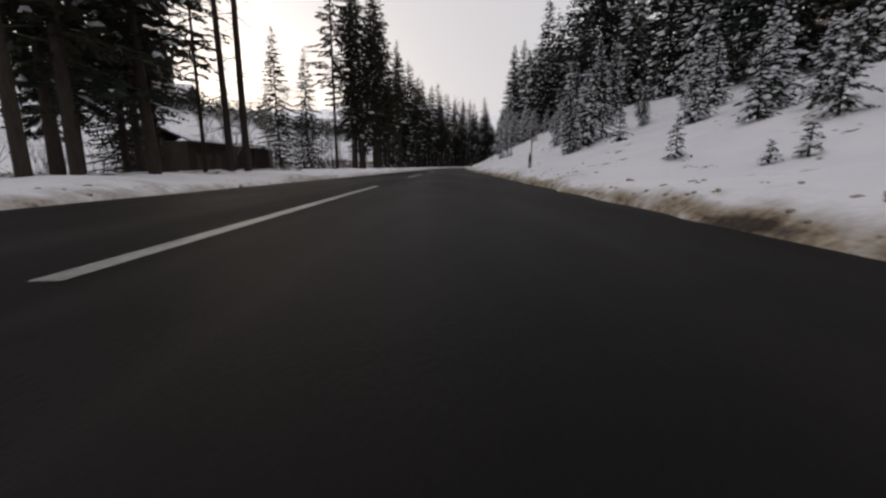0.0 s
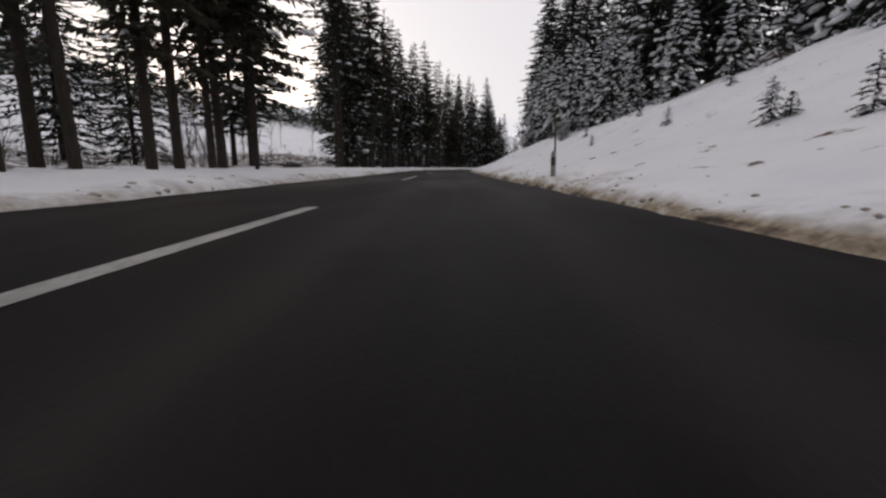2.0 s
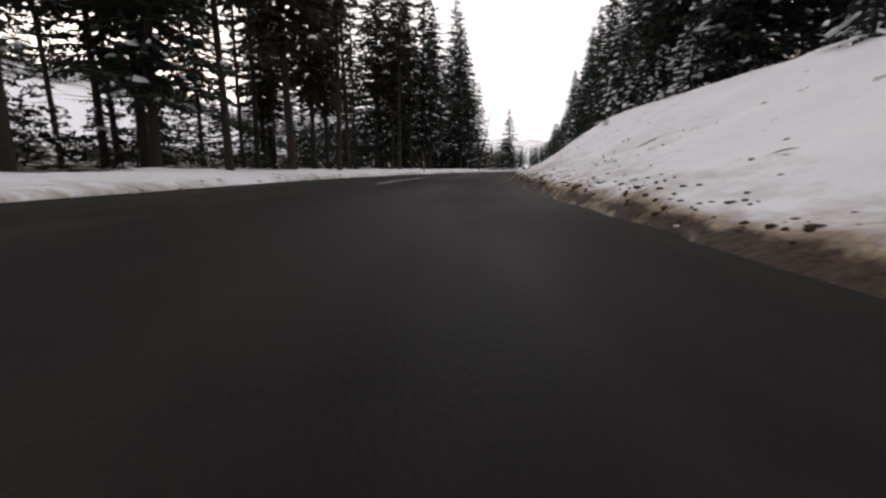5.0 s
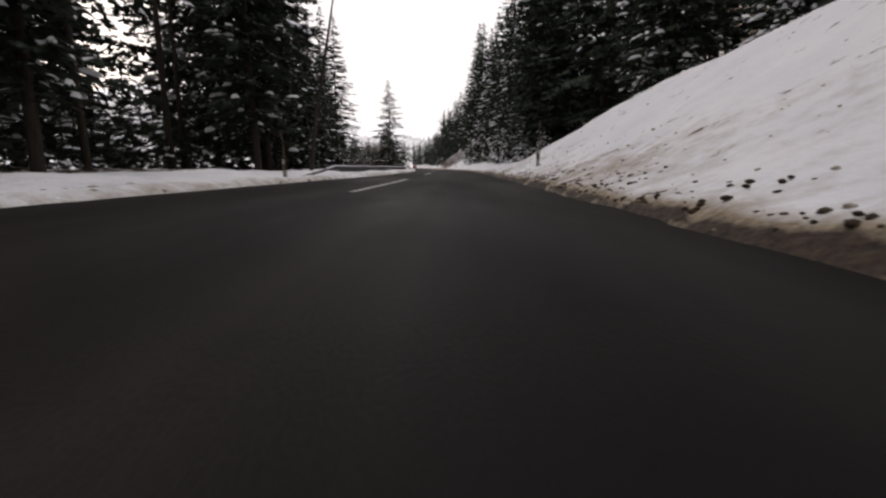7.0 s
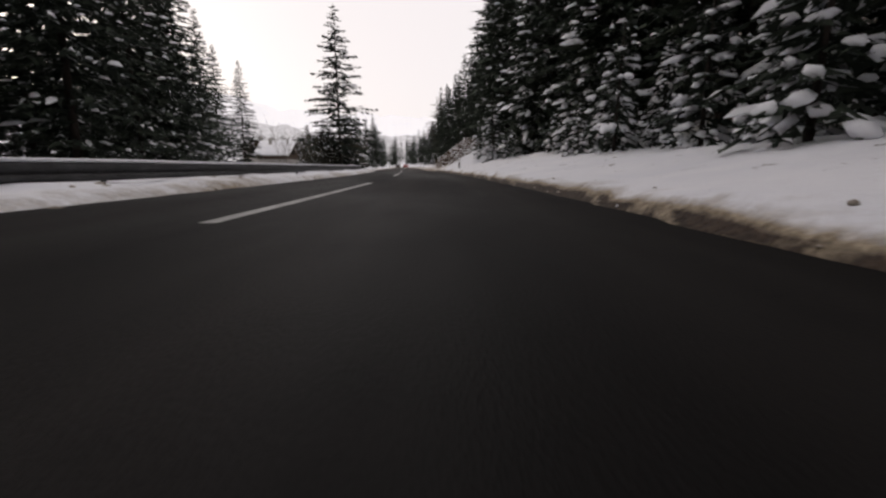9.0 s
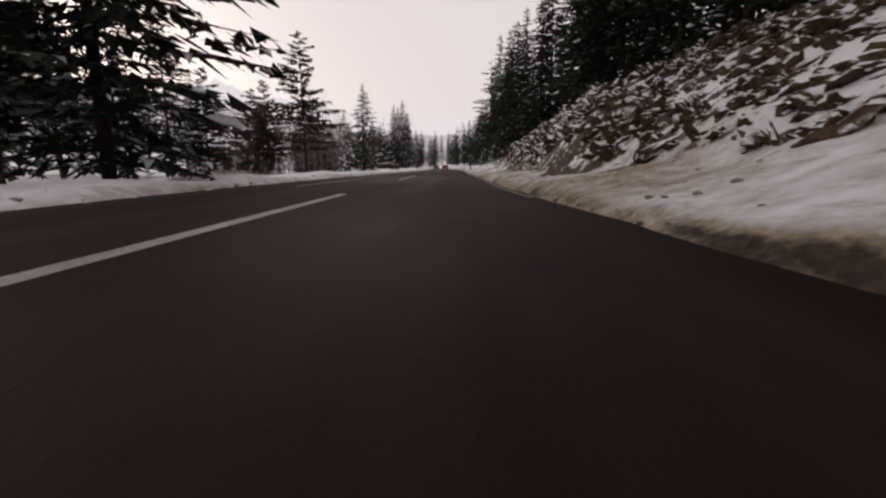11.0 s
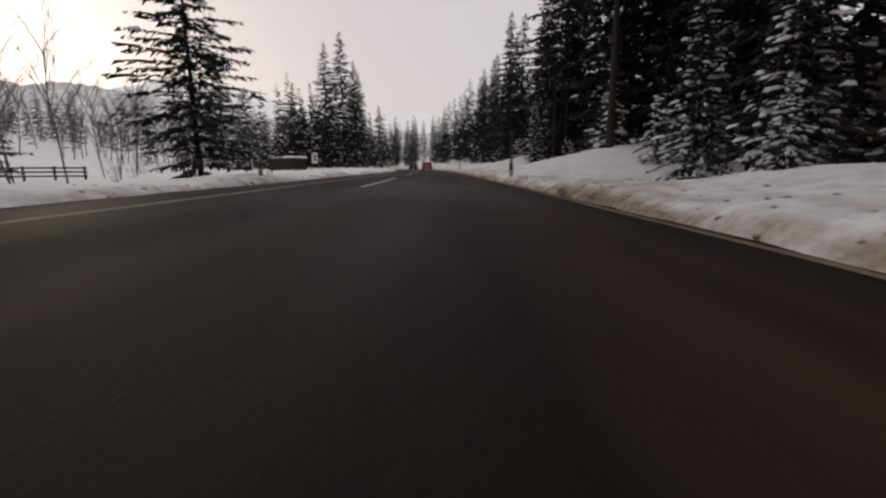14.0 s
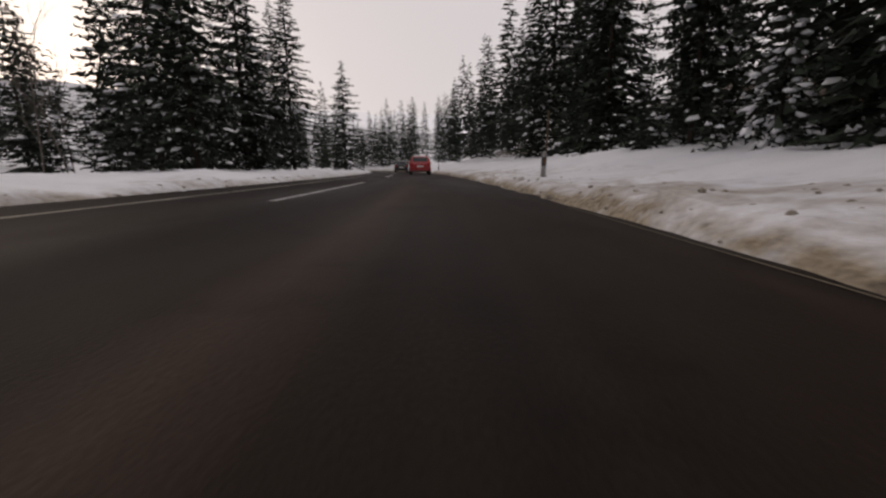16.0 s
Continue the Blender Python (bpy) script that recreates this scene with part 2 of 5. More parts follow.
def tube(bm, points, radii, sides=8, cap=True):
    """A tapered tube along points."""
    rings = []
    pts = [Vector(p) for p in points]
    for i, p in enumerate(pts):
        d = (pts[min(i + 1, len(pts) - 1)] - pts[max(i - 1, 0)]).normalized()
        a = d.cross(Vector((0.13, 0.97, 0.21))).normalized()
        b = d.cross(a)
        r = radii[i] if isinstance(radii, (list, tuple)) else radii
        rings.append([bm.verts.new(p + (a * math.cos(k * math.tau / sides) + b * math.sin(k * math.tau / sides)) * r) for k in range(sides)])
    for lo, hi in zip(rings, rings[1:]):
        for k in range(sides):
            bm.faces.new((lo[k], lo[(k + 1) % sides], hi[(k + 1) % sides], hi[k]))
    if cap:
        bm.faces.new(rings[0][::-1])
        bm.faces.new(rings[-1])
    return bm


# ---------------------------------------------------------------- the road's line
HEADINGS = ((-400, 0), (0, 0.05), (21, 0.5), (32, 0.9), (42.5, 1.45), (53, 2.0), (63.5, 2.5), (74, 3.2), (84.5, 4.1), (95, 5.5), (105.6, 7.9),
            (116, 11.5), (127, 15.7), (137.5, 19.8), (148, 23), (159, 24.7), (169.5, 25.1), (180, 24.3), (191, 23), (201, 21.6), (212, 20),
            (222.5, 18.5), (233, 17.5), (243.5, 17.5), (254, 17.9), (264, 18.4), (275, 18.8), (296, 19.3), (317, 18.9), (338, 18.2),
            (352, 16.5), (370, 14.2), (400, 11), (430, 5), (470, -4), (520, -12), (900, -14))
_S = np.arange(-400.0, 900.5, 1.0)
_H = np.radians(np.interp(_S, *zip(*HEADINGS)))
_X = np.concatenate(([0], np.cumsum((np.sin(_H[1:]) + np.sin(_H[:-1])) / 2)))
_Y = np.concatenate(([0], np.cumsum((np.cos(_H[1:]) + np.cos(_H[:-1])) / 2)))
_X, _Y = _X - np.interp(0, _S, _X), _Y - np.interp(0, _S, _Y)


def along(s, u):
    """The plan place at s metres along the drive and u metres to its right."""
    h = np.interp(s, _S, _H)
    return np.interp(s, _S, _X) + u * np.cos(h), np.interp(s, _S, _Y) - u * np.sin(h)


def heading(s):
    return float(np.interp(s, _S, _H))


def table(rows):
    cols = list(zip(*rows))
    return lambda s, k=1: np.interp(s, cols[0], cols[k])


CENTRE = table(((-400, -1.66), (8, -1.68), (22, -1.58), (48, -1.49), (70, -1.6), (105, -2.35), (122, -2.45), (140, -2.1), (162, -1.85), (185, -2.0), (250, -1.8), (285, -1.78), (312, -2.1), (335, -2.45), (360, -2.5), (900, -2.2)))
RIGHT_HALF = table(((-400, 3.55), (0, 3.55), (25, 3.75), (70, 3.45), (122, 3.95), (150, 3.6), (195, 3.7), (232, 3.3), (243, 3.08), (252, 3.3), (288, 3.6), (312, 3.75), (342, 3.95), (900, 3.8)))
LEFT_HALF = table(((-400, 3.6), (6, 3.7), (27, 3.1), (37, 2.95), (47, 2.65), (68, 2.65), (95, 3.0), (122, 3.2), (143, 3.05), (154, 3.2), (164, 2.9), (174, 2.35), (230, 2.3), (244, 3.1), (265, 3.1), (340, 3.2), (370, 3.0), (900, 3.0)))
# along the drive: crest's distance from the edge and height, slope behind the crest
RIGHT = table(((-400, 19, 5.0, .4), (0, 19, 5.0, .4), (22, 15.9, 4.5, .4), (34, 15, 5.4, .4), (50, 14.6, 6.3, .36), (65, 11, 4.5, .35), (80, 10, 4.0, .35), (100, 9, 3.5, .35),
               (118, 7.6, 3.4, .3), (130, 7.8, 3.9, .3), (142, 7.8, 4.6, .3), (150, 7.8, 5.1, .28), (155, 7.8, 4.9, .28), (162, 7.8, 4.4, .28), (170, 8, 4.1, .3), (178, 7, 2.4, .35), (182, 6.5, 1.6, .38), (186, 6, .95, .4), (190, 5.6, .55, .4),
               (195, 6, 1.2, .4), (228, 6, 1.2, .45), (240, 6.5, 3.6, .6), (258, 6.8, 4.2, .5), (264, 6.8, 3.4, .45), (270, 6.9, 2.4, .4), (276, 7, 2.3, .35), (281, 6.5, 1.75, .35), (286, 5.5, 0.75, .35),
               (293, 5.5, 0.8, .35), (298.5, 6, 1.3, .35), (302, 5.5, .5, .2), (305.5, 5, -.1, .12), (309.5, 5, -.2, .12), (312.5, 5.5, .6, .2), (316, 6, 1.35, .35), (322, 6, .95, .35), (326, 6, .65, .35), (330, 6, .45, .35), (333, 6, 1.65, .35),
               (341, 6, 1.3, .35), (347, 6, .75, .35), (356, 6, 1.1, .35), (400, 6, 1.3, .3), (440, 6, 1.3, .06), (900, 6, 1.3, .03)))
# along the drive: heights at 3, 8, 20, 30, 42, 62, 110, 260 m beyond the left edge
LEFT_D = (3, 8, 20, 30, 42, 62, 110, 260)
LEFT = table(((-400, .3, .3, .2, .4, 4, 10, 14, 20), (40, .3, .35, .2, .5, 6, 14, 18, 22), (70, .3, .35, .3, 1.2, 6, 16.5, 19, 25), (120, .3, .3, .6, 2.5, 5.5, 16.5, 19, 30), (170, .3, .3, .4, 2, 5, 14, 20, 30),
              (200, .2, -.2, -1.6, -1.6, 0, 6, 20, 34), (240, .15, -.3, -1.2, -1.2, -.5, 2, 12, 34), (265, .1, -.5, -.9, -.8, -.4, 1.5, 10, 40), (330, .12, -.3, -.7, -.6, 0, 2, 10, 44), (350, .35, .35, .2, .2, .6, 3, 12, 44),
              (900, .4, .4, .4, .6, 1, 4, 12, 44)))


def right_edge(s):
    return CENTRE(s) + RIGHT_HALF(s)


def left_edge(s):
    return CENTRE(s) - LEFT_HALF(s)


def wave(a, b, seed=0.0):
    """Soft unevenness, about -1 to 1."""
    return (np.sin(a * 1.0 + 1.3 * np.sin(b * 0.7 + seed) + seed) + np.sin(b * 1.1 + 1.7 * np.sin(a * 0.6 + seed * 2.1)) + np.sin((a + b) * 0.53 + seed * 3.3)) / 3


def ground_height(s, u):
    s, u = np.asarray(s, float), np.asarray(u, float)
    dr, dl = u - right_edge(s), left_edge(s) - u
    dc, hc, m2 = RIGHT(s, 1), RIGHT(s, 2), RIGHT(s, 3)
    lip = 0.2 + 0.06 * wave(s * 2.1, u * 0.3, 1.0) + 0.05 * wave(s * 5.3, u, 2.0)
    k = np.clip(dr / 0.45, 0, 1)
    q = np.clip((dr - 0.45) / np.maximum(dc - 0.45, 1), 0, 1)
    slope = lip * k * k * (3 - 2 * k) + (hc - 0.25) * (0.55 * q + 0.45 * q * q * (3 - 2 * q))
    cut = np.interp(s, (236, 242, 259, 266), (0, 1, 1, 0))
    q2 = np.clip((dr - 1.7 - .35 * wave(s * .8, u * .2, 21.0)) / np.maximum(dc - 2.1, 1), 0, 1)
    face = lip * k * k * (3 - 2 * k) + .12 * np.clip(dr - .4, 0, 2) + (hc - .45) * (.35 * q2 + .65 * q2 ** .62)
    slope = slope * (1 - cut) + face * cut
    beyond = np.maximum(dr - dc, 0)
    rise = m2 * beyond * np.clip(beyond / 5, 0.25, 1)
    rough = 0.06 * wave(s * 1.3, u * 1.6, 3.0) * np.clip(dr / 1.0, 0, 1) + 0.22 * wave(s * 0.24, u * 0.31, 5.0) * np.clip(dr / 5, 0, 1) + 0.03 * wave(s * 4.1, u * 4.7, 8.0) * np.clip(dr / .5, 0, 1)
    broken = np.interp(s, (241, 247, 264, 273), (0, 1, 1, .25)) * np.clip((dr - .7) / 1.5, 0, 1) * np.clip((9 - dr) / 2, 0, 1)
    rough = rough + broken * (0.17 * wave(s * 1.7, u * 1.9, 12.0) + 0.10 * wave(s * 3.7, u * 3.4, 15.0)) + cut * np.clip((dr - 2) / 1.2, 0, 1) * np.clip((9 - dr) / 2, 0, 1) * (.3 * np.abs(wave(s * 1.15, u * 2.2, 31.0)) + .16 * wave(s * 2.9, u * 4.6, 33.0))
    right = slope + rise + rough
    k = np.clip(dl / 0.5, 0, 1)
    lipl = 0.17 + 0.06 * wave(s * 1.7, u * 0.3, 4.0)
    left = lipl * k * k * (3 - 2 * k)
    prev, hp = 0.5, 0.17
    far = np.zeros_like(s)
    for i, d in enumerate(LEFT_D):
        h = LEFT(s, i + 1)
        seg = (dl > prev)
        q = np.clip((dl - prev) / (d - prev), 0, 1)
        far = np.where(seg, hp + (h - hp) * q, far)
        prev, hp = d, h
    left = np.where(dl > 0.5, far + (lipl - 0.17), left)
    left = left + (0.09 * wave(s * 1.1, u * 1.4, 6.0) + 0.05 * wave(s * 3.3, u * 3.1, 9.0)) * np.clip(dl / .8, 0, 1) + 0.3 * wave(s * 0.21, u * 0.23, 7.0) * np.clip((dl - 6) / 10, 0, 1)
    return np.where(dr > 0, right, np.where(dl > 0, left, -0.06))


def spot(s, u, sink=0.0):
    """A place on the ground."""
    x, y = along(s, u)
    return Vector((float(x), float(y), float(ground_height(s, u)) - sink))


def build_ground():
    s = np.concatenate((np.arange(-400, -20, 12), np.arange(-20, 240, 0.6), np.arange(240, 270, 0.3), np.arange(270, 372, 0.6), np.arange(372, 430, 2), np.arange(430, 901, 15)))
    near = np.concatenate((np.arange(0, 1.6, 0.16), np.arange(1.6, 8, 0.4), np.arange(8, 14, 0.9), np.arange(14, 40, 3.0)))
    right = np.concatenate((near, np.arange(40, 200, 12)))
    left = np.concatenate((near, np.arange(40, 120, 8), np.arange(120, 620, 40)))
    cols = np.concatenate((-left[::-1], right))
    nl = len(left)
    S = np.repeat(s[:, None], len(cols), 1)
    U = np.empty_like(S)
    U[:, :nl] = left_edge(S[:, :nl]) + cols[None, :nl]
    U[:, nl:] = right_edge(S[:, nl:]) + cols[None, nl:]
    jit = 0.10 * wave(S * 2.7, U * 0.2, 2.5) + 0.06 * wave(S * 6.1, U * 0.4, 7.5)
    inner = np.zeros(len(cols))
    inner[nl - 1], inner[nl] = 1, 1
    far = np.clip(1 - np.abs(cols) / 2.5, 0, 1)
    U = U + jit * far[None, :]
    Z = ground_height(S, U)
    Z[:, nl - 1], Z[:, nl] = -0.06, -0.06
    X, Y = along(S, U)
    n, m = S.shape
    verts = np.stack((X, Y, Z), -1).reshape(-1, 3)
    i = np.arange(n - 1)[:, None] * m + np.arange(m - 1)[None, :]
    faces = np.stack((i, i + 1, i + m + 1, i + m), -1).reshape(-1, 4)
    me = mesh_of("ground", verts, faces, MAT["ground"], True)
    dr, dl = U - right_edge(S), left_edge(S) - U
    mottle = np.interp(S, (0, 60, 105, 118, 150, 170, 190, 230, 240, 258, 270, 340), (.36, .46, .54, .66, .66, .58, .46, .46, .84, .82, .55, .62))
    reach = np.interp(S, (0, 60, 110, 125, 160, 180, 230, 240, 260, 270, 340), (1.1, 1.5, 1.7, 2.2, 2.2, .9, .8, 3.2, 3.2, 1.8, 2.1))
    foot = np.interp(S, (0, 100, 120, 150, 190, 232, 240, 266, 278), (.95, 1.0, 1.2, 1.1, 1.7, 1.7, .35, .4, .6)) * (.95 + np.interp(S, (168, 184, 230, 240), (1, .25, .25, 1)) * (.4 * wave(S * 1.9, U * .6, 41.0) + .3 * wave(S * 5.1, U * 1.3, 43.0)))
    wide = np.interp(S, (100, 114, 126, 136, 178, 188, 232, 240), (.12, .19, .19, .14, .13, .12, .12, .12))
    d = np.maximum(dr, 0)
    # left verge: grime, plus the dimness of shaded snow mixed into the mask
    dirt_shade = np.where(dr > -0.5, mottle * np.exp(-(d / reach) ** 2), np.where(dl > -0.5, 0.5 * np.exp(-np.maximum(dl, 0) / 0.35) + .3 * np.exp(-np.maximum(dl, 0) / 5), 0))
    dirt_shade = np.maximum(dirt_shade, np.where(dr > 0, np.interp(S, (60, 100, 120, 175, 190, 236, 244, 360), (.16, .22, .46, .44, .14, .14, .5, .42)) * np.exp(-d / 4.5), 0))
    dirt_shade = dirt_shade * (0.8 + 0.4 * wave(S * 0.9, U * 2.0, 11.0)) + np.where(dr > -0.5, .9 * foot * np.exp(-((d - .9 * wide) / wide) ** 2), 0)
    me.attributes.new("dirt_shade", "FLOAT", "POINT").data.foreach_set("value", np.clip(dirt_shade, 0, 1.6).ravel().astype(np.float32))
    wood_r = np.clip((dr - RIGHT(S, 1) - 1.5) / 3, 0, 1) * np.interp(S, (100, 170, 190, 240, 395, 430), (.7, .75, .85, 1.2, 1.2, 0))
    wood_r = np.maximum(wood_r, .76 * np.clip((dr - .5) / .9, 0, 1) * np.interp(S, (238, 245, 256, 262, 271), (.6, 1.25, 1.2, 1, 0)))
    wood_l = np.clip((dl - 3.5) / 3, 0, 1) * np.clip((34 - dl) / 5, 0, 1) * np.interp(S, (-20, 60, 85, 110, 180, 205), (.8, .8, .86, 1.0, .95, 0.1))
    me.attributes.new("litter", "FLOAT", "POINT").data.foreach_set("value", np.maximum(wood_r, wood_l).ravel().astype(np.float32))
    tagged(new("ground", me), "snow-covered valley ground with dirty ploughed banks", "ground", kind="structure")


def strip(name, s, lo, hi, z, material, uv=True):
    """A ribbon that follows the road, with plan co-ordinates as its map."""
    s = np.asarray(s, float)
    rows = [np.broadcast_to(np.asarray(f, float), s.shape) for f in (lo, hi)]
    verts, faces, maps = [], [], []
    n = 7
    for k in range(n):
        u = rows[0] + (rows[1] - rows[0]) * k / (n - 1)
        x, y = along(s, u)
        verts.append(np.stack((x, y, np.full_like(s, z)), -1))
        maps.append(np.stack((u, s), -1))
    V = np.stack(verts, 1).reshape(-1, 3)
    M = np.stack(maps, 1).reshape(-1, 2)
    i = np.arange(len(s) - 1)[:, None] * n + np.arange(n - 1)[None, :]
    F = np.stack((i, i + 1, i + n + 1, i + n), -1).reshape(-1, 4)
    me = mesh_of(name, V, F, material)
    layer = me.uv_layers.new(name="plan")
    idx = np.empty(len(me.loops), np.int32)
    me.loops.foreach_get("vertex_index", idx)
    layer.data.foreach_set("uv", M[idx].astype(np.float32).ravel())
    return me


def build_road():
    s = np.concatenate((np.arange(-400, -20, 10), np.arange(-20, 400, 2), np.arange(400, 901, 10)))
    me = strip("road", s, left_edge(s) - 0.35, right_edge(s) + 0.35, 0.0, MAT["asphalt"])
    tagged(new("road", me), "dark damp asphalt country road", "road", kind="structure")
    ends = np.concatenate((np.arange(-3, 3) * 18.2 + 11, np.linspace(65.1, 127.8, 4), np.linspace(146.8, 185, 3), np.linspace(203.6, 240.9, 3), np.arange(14) * 19.03 + 259.5))
    for b in ends:
        q = np.linspace(b - (6.8 if 60 < b < 70 else 9.2), b, 9)
        me = strip("lane_marking", q, CENTRE(q) - 0.075, CENTRE(q) + 0.075, 0.004, MAT["paint"])
        tagged(new("lane_marking", me), "worn white dashed centre line on the asphalt", "road marking", "centre line dashes", "structure")
    q = np.arange(244, 372, 2.0)
    me = strip("edge_line", q, CENTRE(q) - 1.92, CENTRE(q) - 1.78, 0.004, MAT["faded_paint"])
    tagged(new("edge_line", me), "worn white edge line beside the snowy lay-by", "road marking", kind="structure")
    q = np.arange(240, 345, 1.0)
    broad = np.interp(q, (240, 300, 344), (.10, .08, .012))
    wob = 0.05 * wave(q * 1.3, q * 0.4, 3.0)
    me = strip("verge_grit", q, right_edge(q) - broad + wob * .4, right_edge(q) + wob * .4, 0.005, MAT["grit"])
    tagged(new("verge_grit", me), "tan line of frozen grit along the asphalt edge", "grit", kind="structure")


build_ground()
build_road()


# ---------------------------------------------------------------- trees
def tri_mesh(q):
    q = np.asarray(q, float).reshape(-1, 3, 3)
    return q.reshape(-1, 3), np.arange(len(q) * 3).reshape(-1, 3)


def join(parts):
    vs, fs, n = [], [], 0
    for v, f in parts:
        if len(v):
            vs.append(np.asarray(v, float)), fs.append(np.asarray(f) + n)
            n += len(v)
    return (np.concatenate(vs), [tuple(r) for f in fs for r in f]) if vs else (np.zeros((0, 3)), [])


def streak(p, d, length, width, height, rng):
    """A long drift of snow lying along a bough, thin at both ends."""
    d = np.asarray(d, float)
    d = d / (np.linalg.norm(d) + 1e-6)
    side = np.array((-d[1], d[0], 0.0))
    side /= np.linalg.norm(side) + 1e-6
    up = np.cross(d, side)
    up = up if up[2] > 0 else -up
    r = [rng.uniform(.7, 1.25) for _ in range(8)]
    v = np.array(((-.5 * r[0], 0, -.1), (-.3, -.45 * r[1], -.35), (-.27, .45 * r[2], -.35), (-.22, rng.uniform(-.2, .2), .6 * r[3]),
                  (.28, -.45 * r[4], -.35), (.26, .45 * r[5], -.35), (.24, rng.uniform(-.2, .2), .6 * r[6]), (.5 * r[7], 0, -.25)))
    return np.asarray(p) + v[:, :1] * d * length + v[:, 1:2] * side * width + v[:, 2:] * up * height, STREAK_F


STREAK_F = np.array(((0, 1, 3), (0, 3, 2), (1, 4, 6), (1, 6, 3), (3, 6, 5), (3, 5, 2), (4, 7, 6), (6, 7, 5)))


def blob(p, d, length, width, height, rng):
    """A rounded lump of snow lying along d."""
    d = np.asarray(d, float)
    d = d / (np.linalg.norm(d) + 1e-6)
    side = np.array((-d[1], d[0], 0.0))
    side /= np.linalg.norm(side) + 1e-6
    up = np.cross(d, side)
    up = up if up[2] > 0 else -up
    v = ICO_V * (1 + np.array([rng.uniform(-.38, .3) for _ in range(12)])[:, None])
    return np.asarray(p) + v[:, :1] * d * length * .5 + v[:, 1:2] * side * width * .5 + v[:, 2:] * up * height * .5, ICO_F


_g = (1 + 5 ** .5) / 2
ICO_V = np.array([(-1, _g, 0), (1, _g, 0), (-1, -_g, 0), (1, -_g, 0), (0, -1, _g), (0, 1, _g), (0, -1, -_g), (0, 1, -_g), (_g, 0, -1), (_g, 0, 1), (-_g, 0, -1), (-_g, 0, 1)]) / (1 + _g * _g) ** .5
ICO_F = np.array([f for f in itertools.combinations(range(12), 3) if all(np.linalg.norm(ICO_V[f[i]] - ICO_V[f[i - 1]]) < 1.1 for i in range(3))])
ICO_F = np.array([f if np.dot(np.cross(ICO_V[f[1]] - ICO_V[f[0]], ICO_V[f[2]] - ICO_V[f[0]]), ICO_V[f[0]]) > 0 else f[::-1] for f in ICO_F])


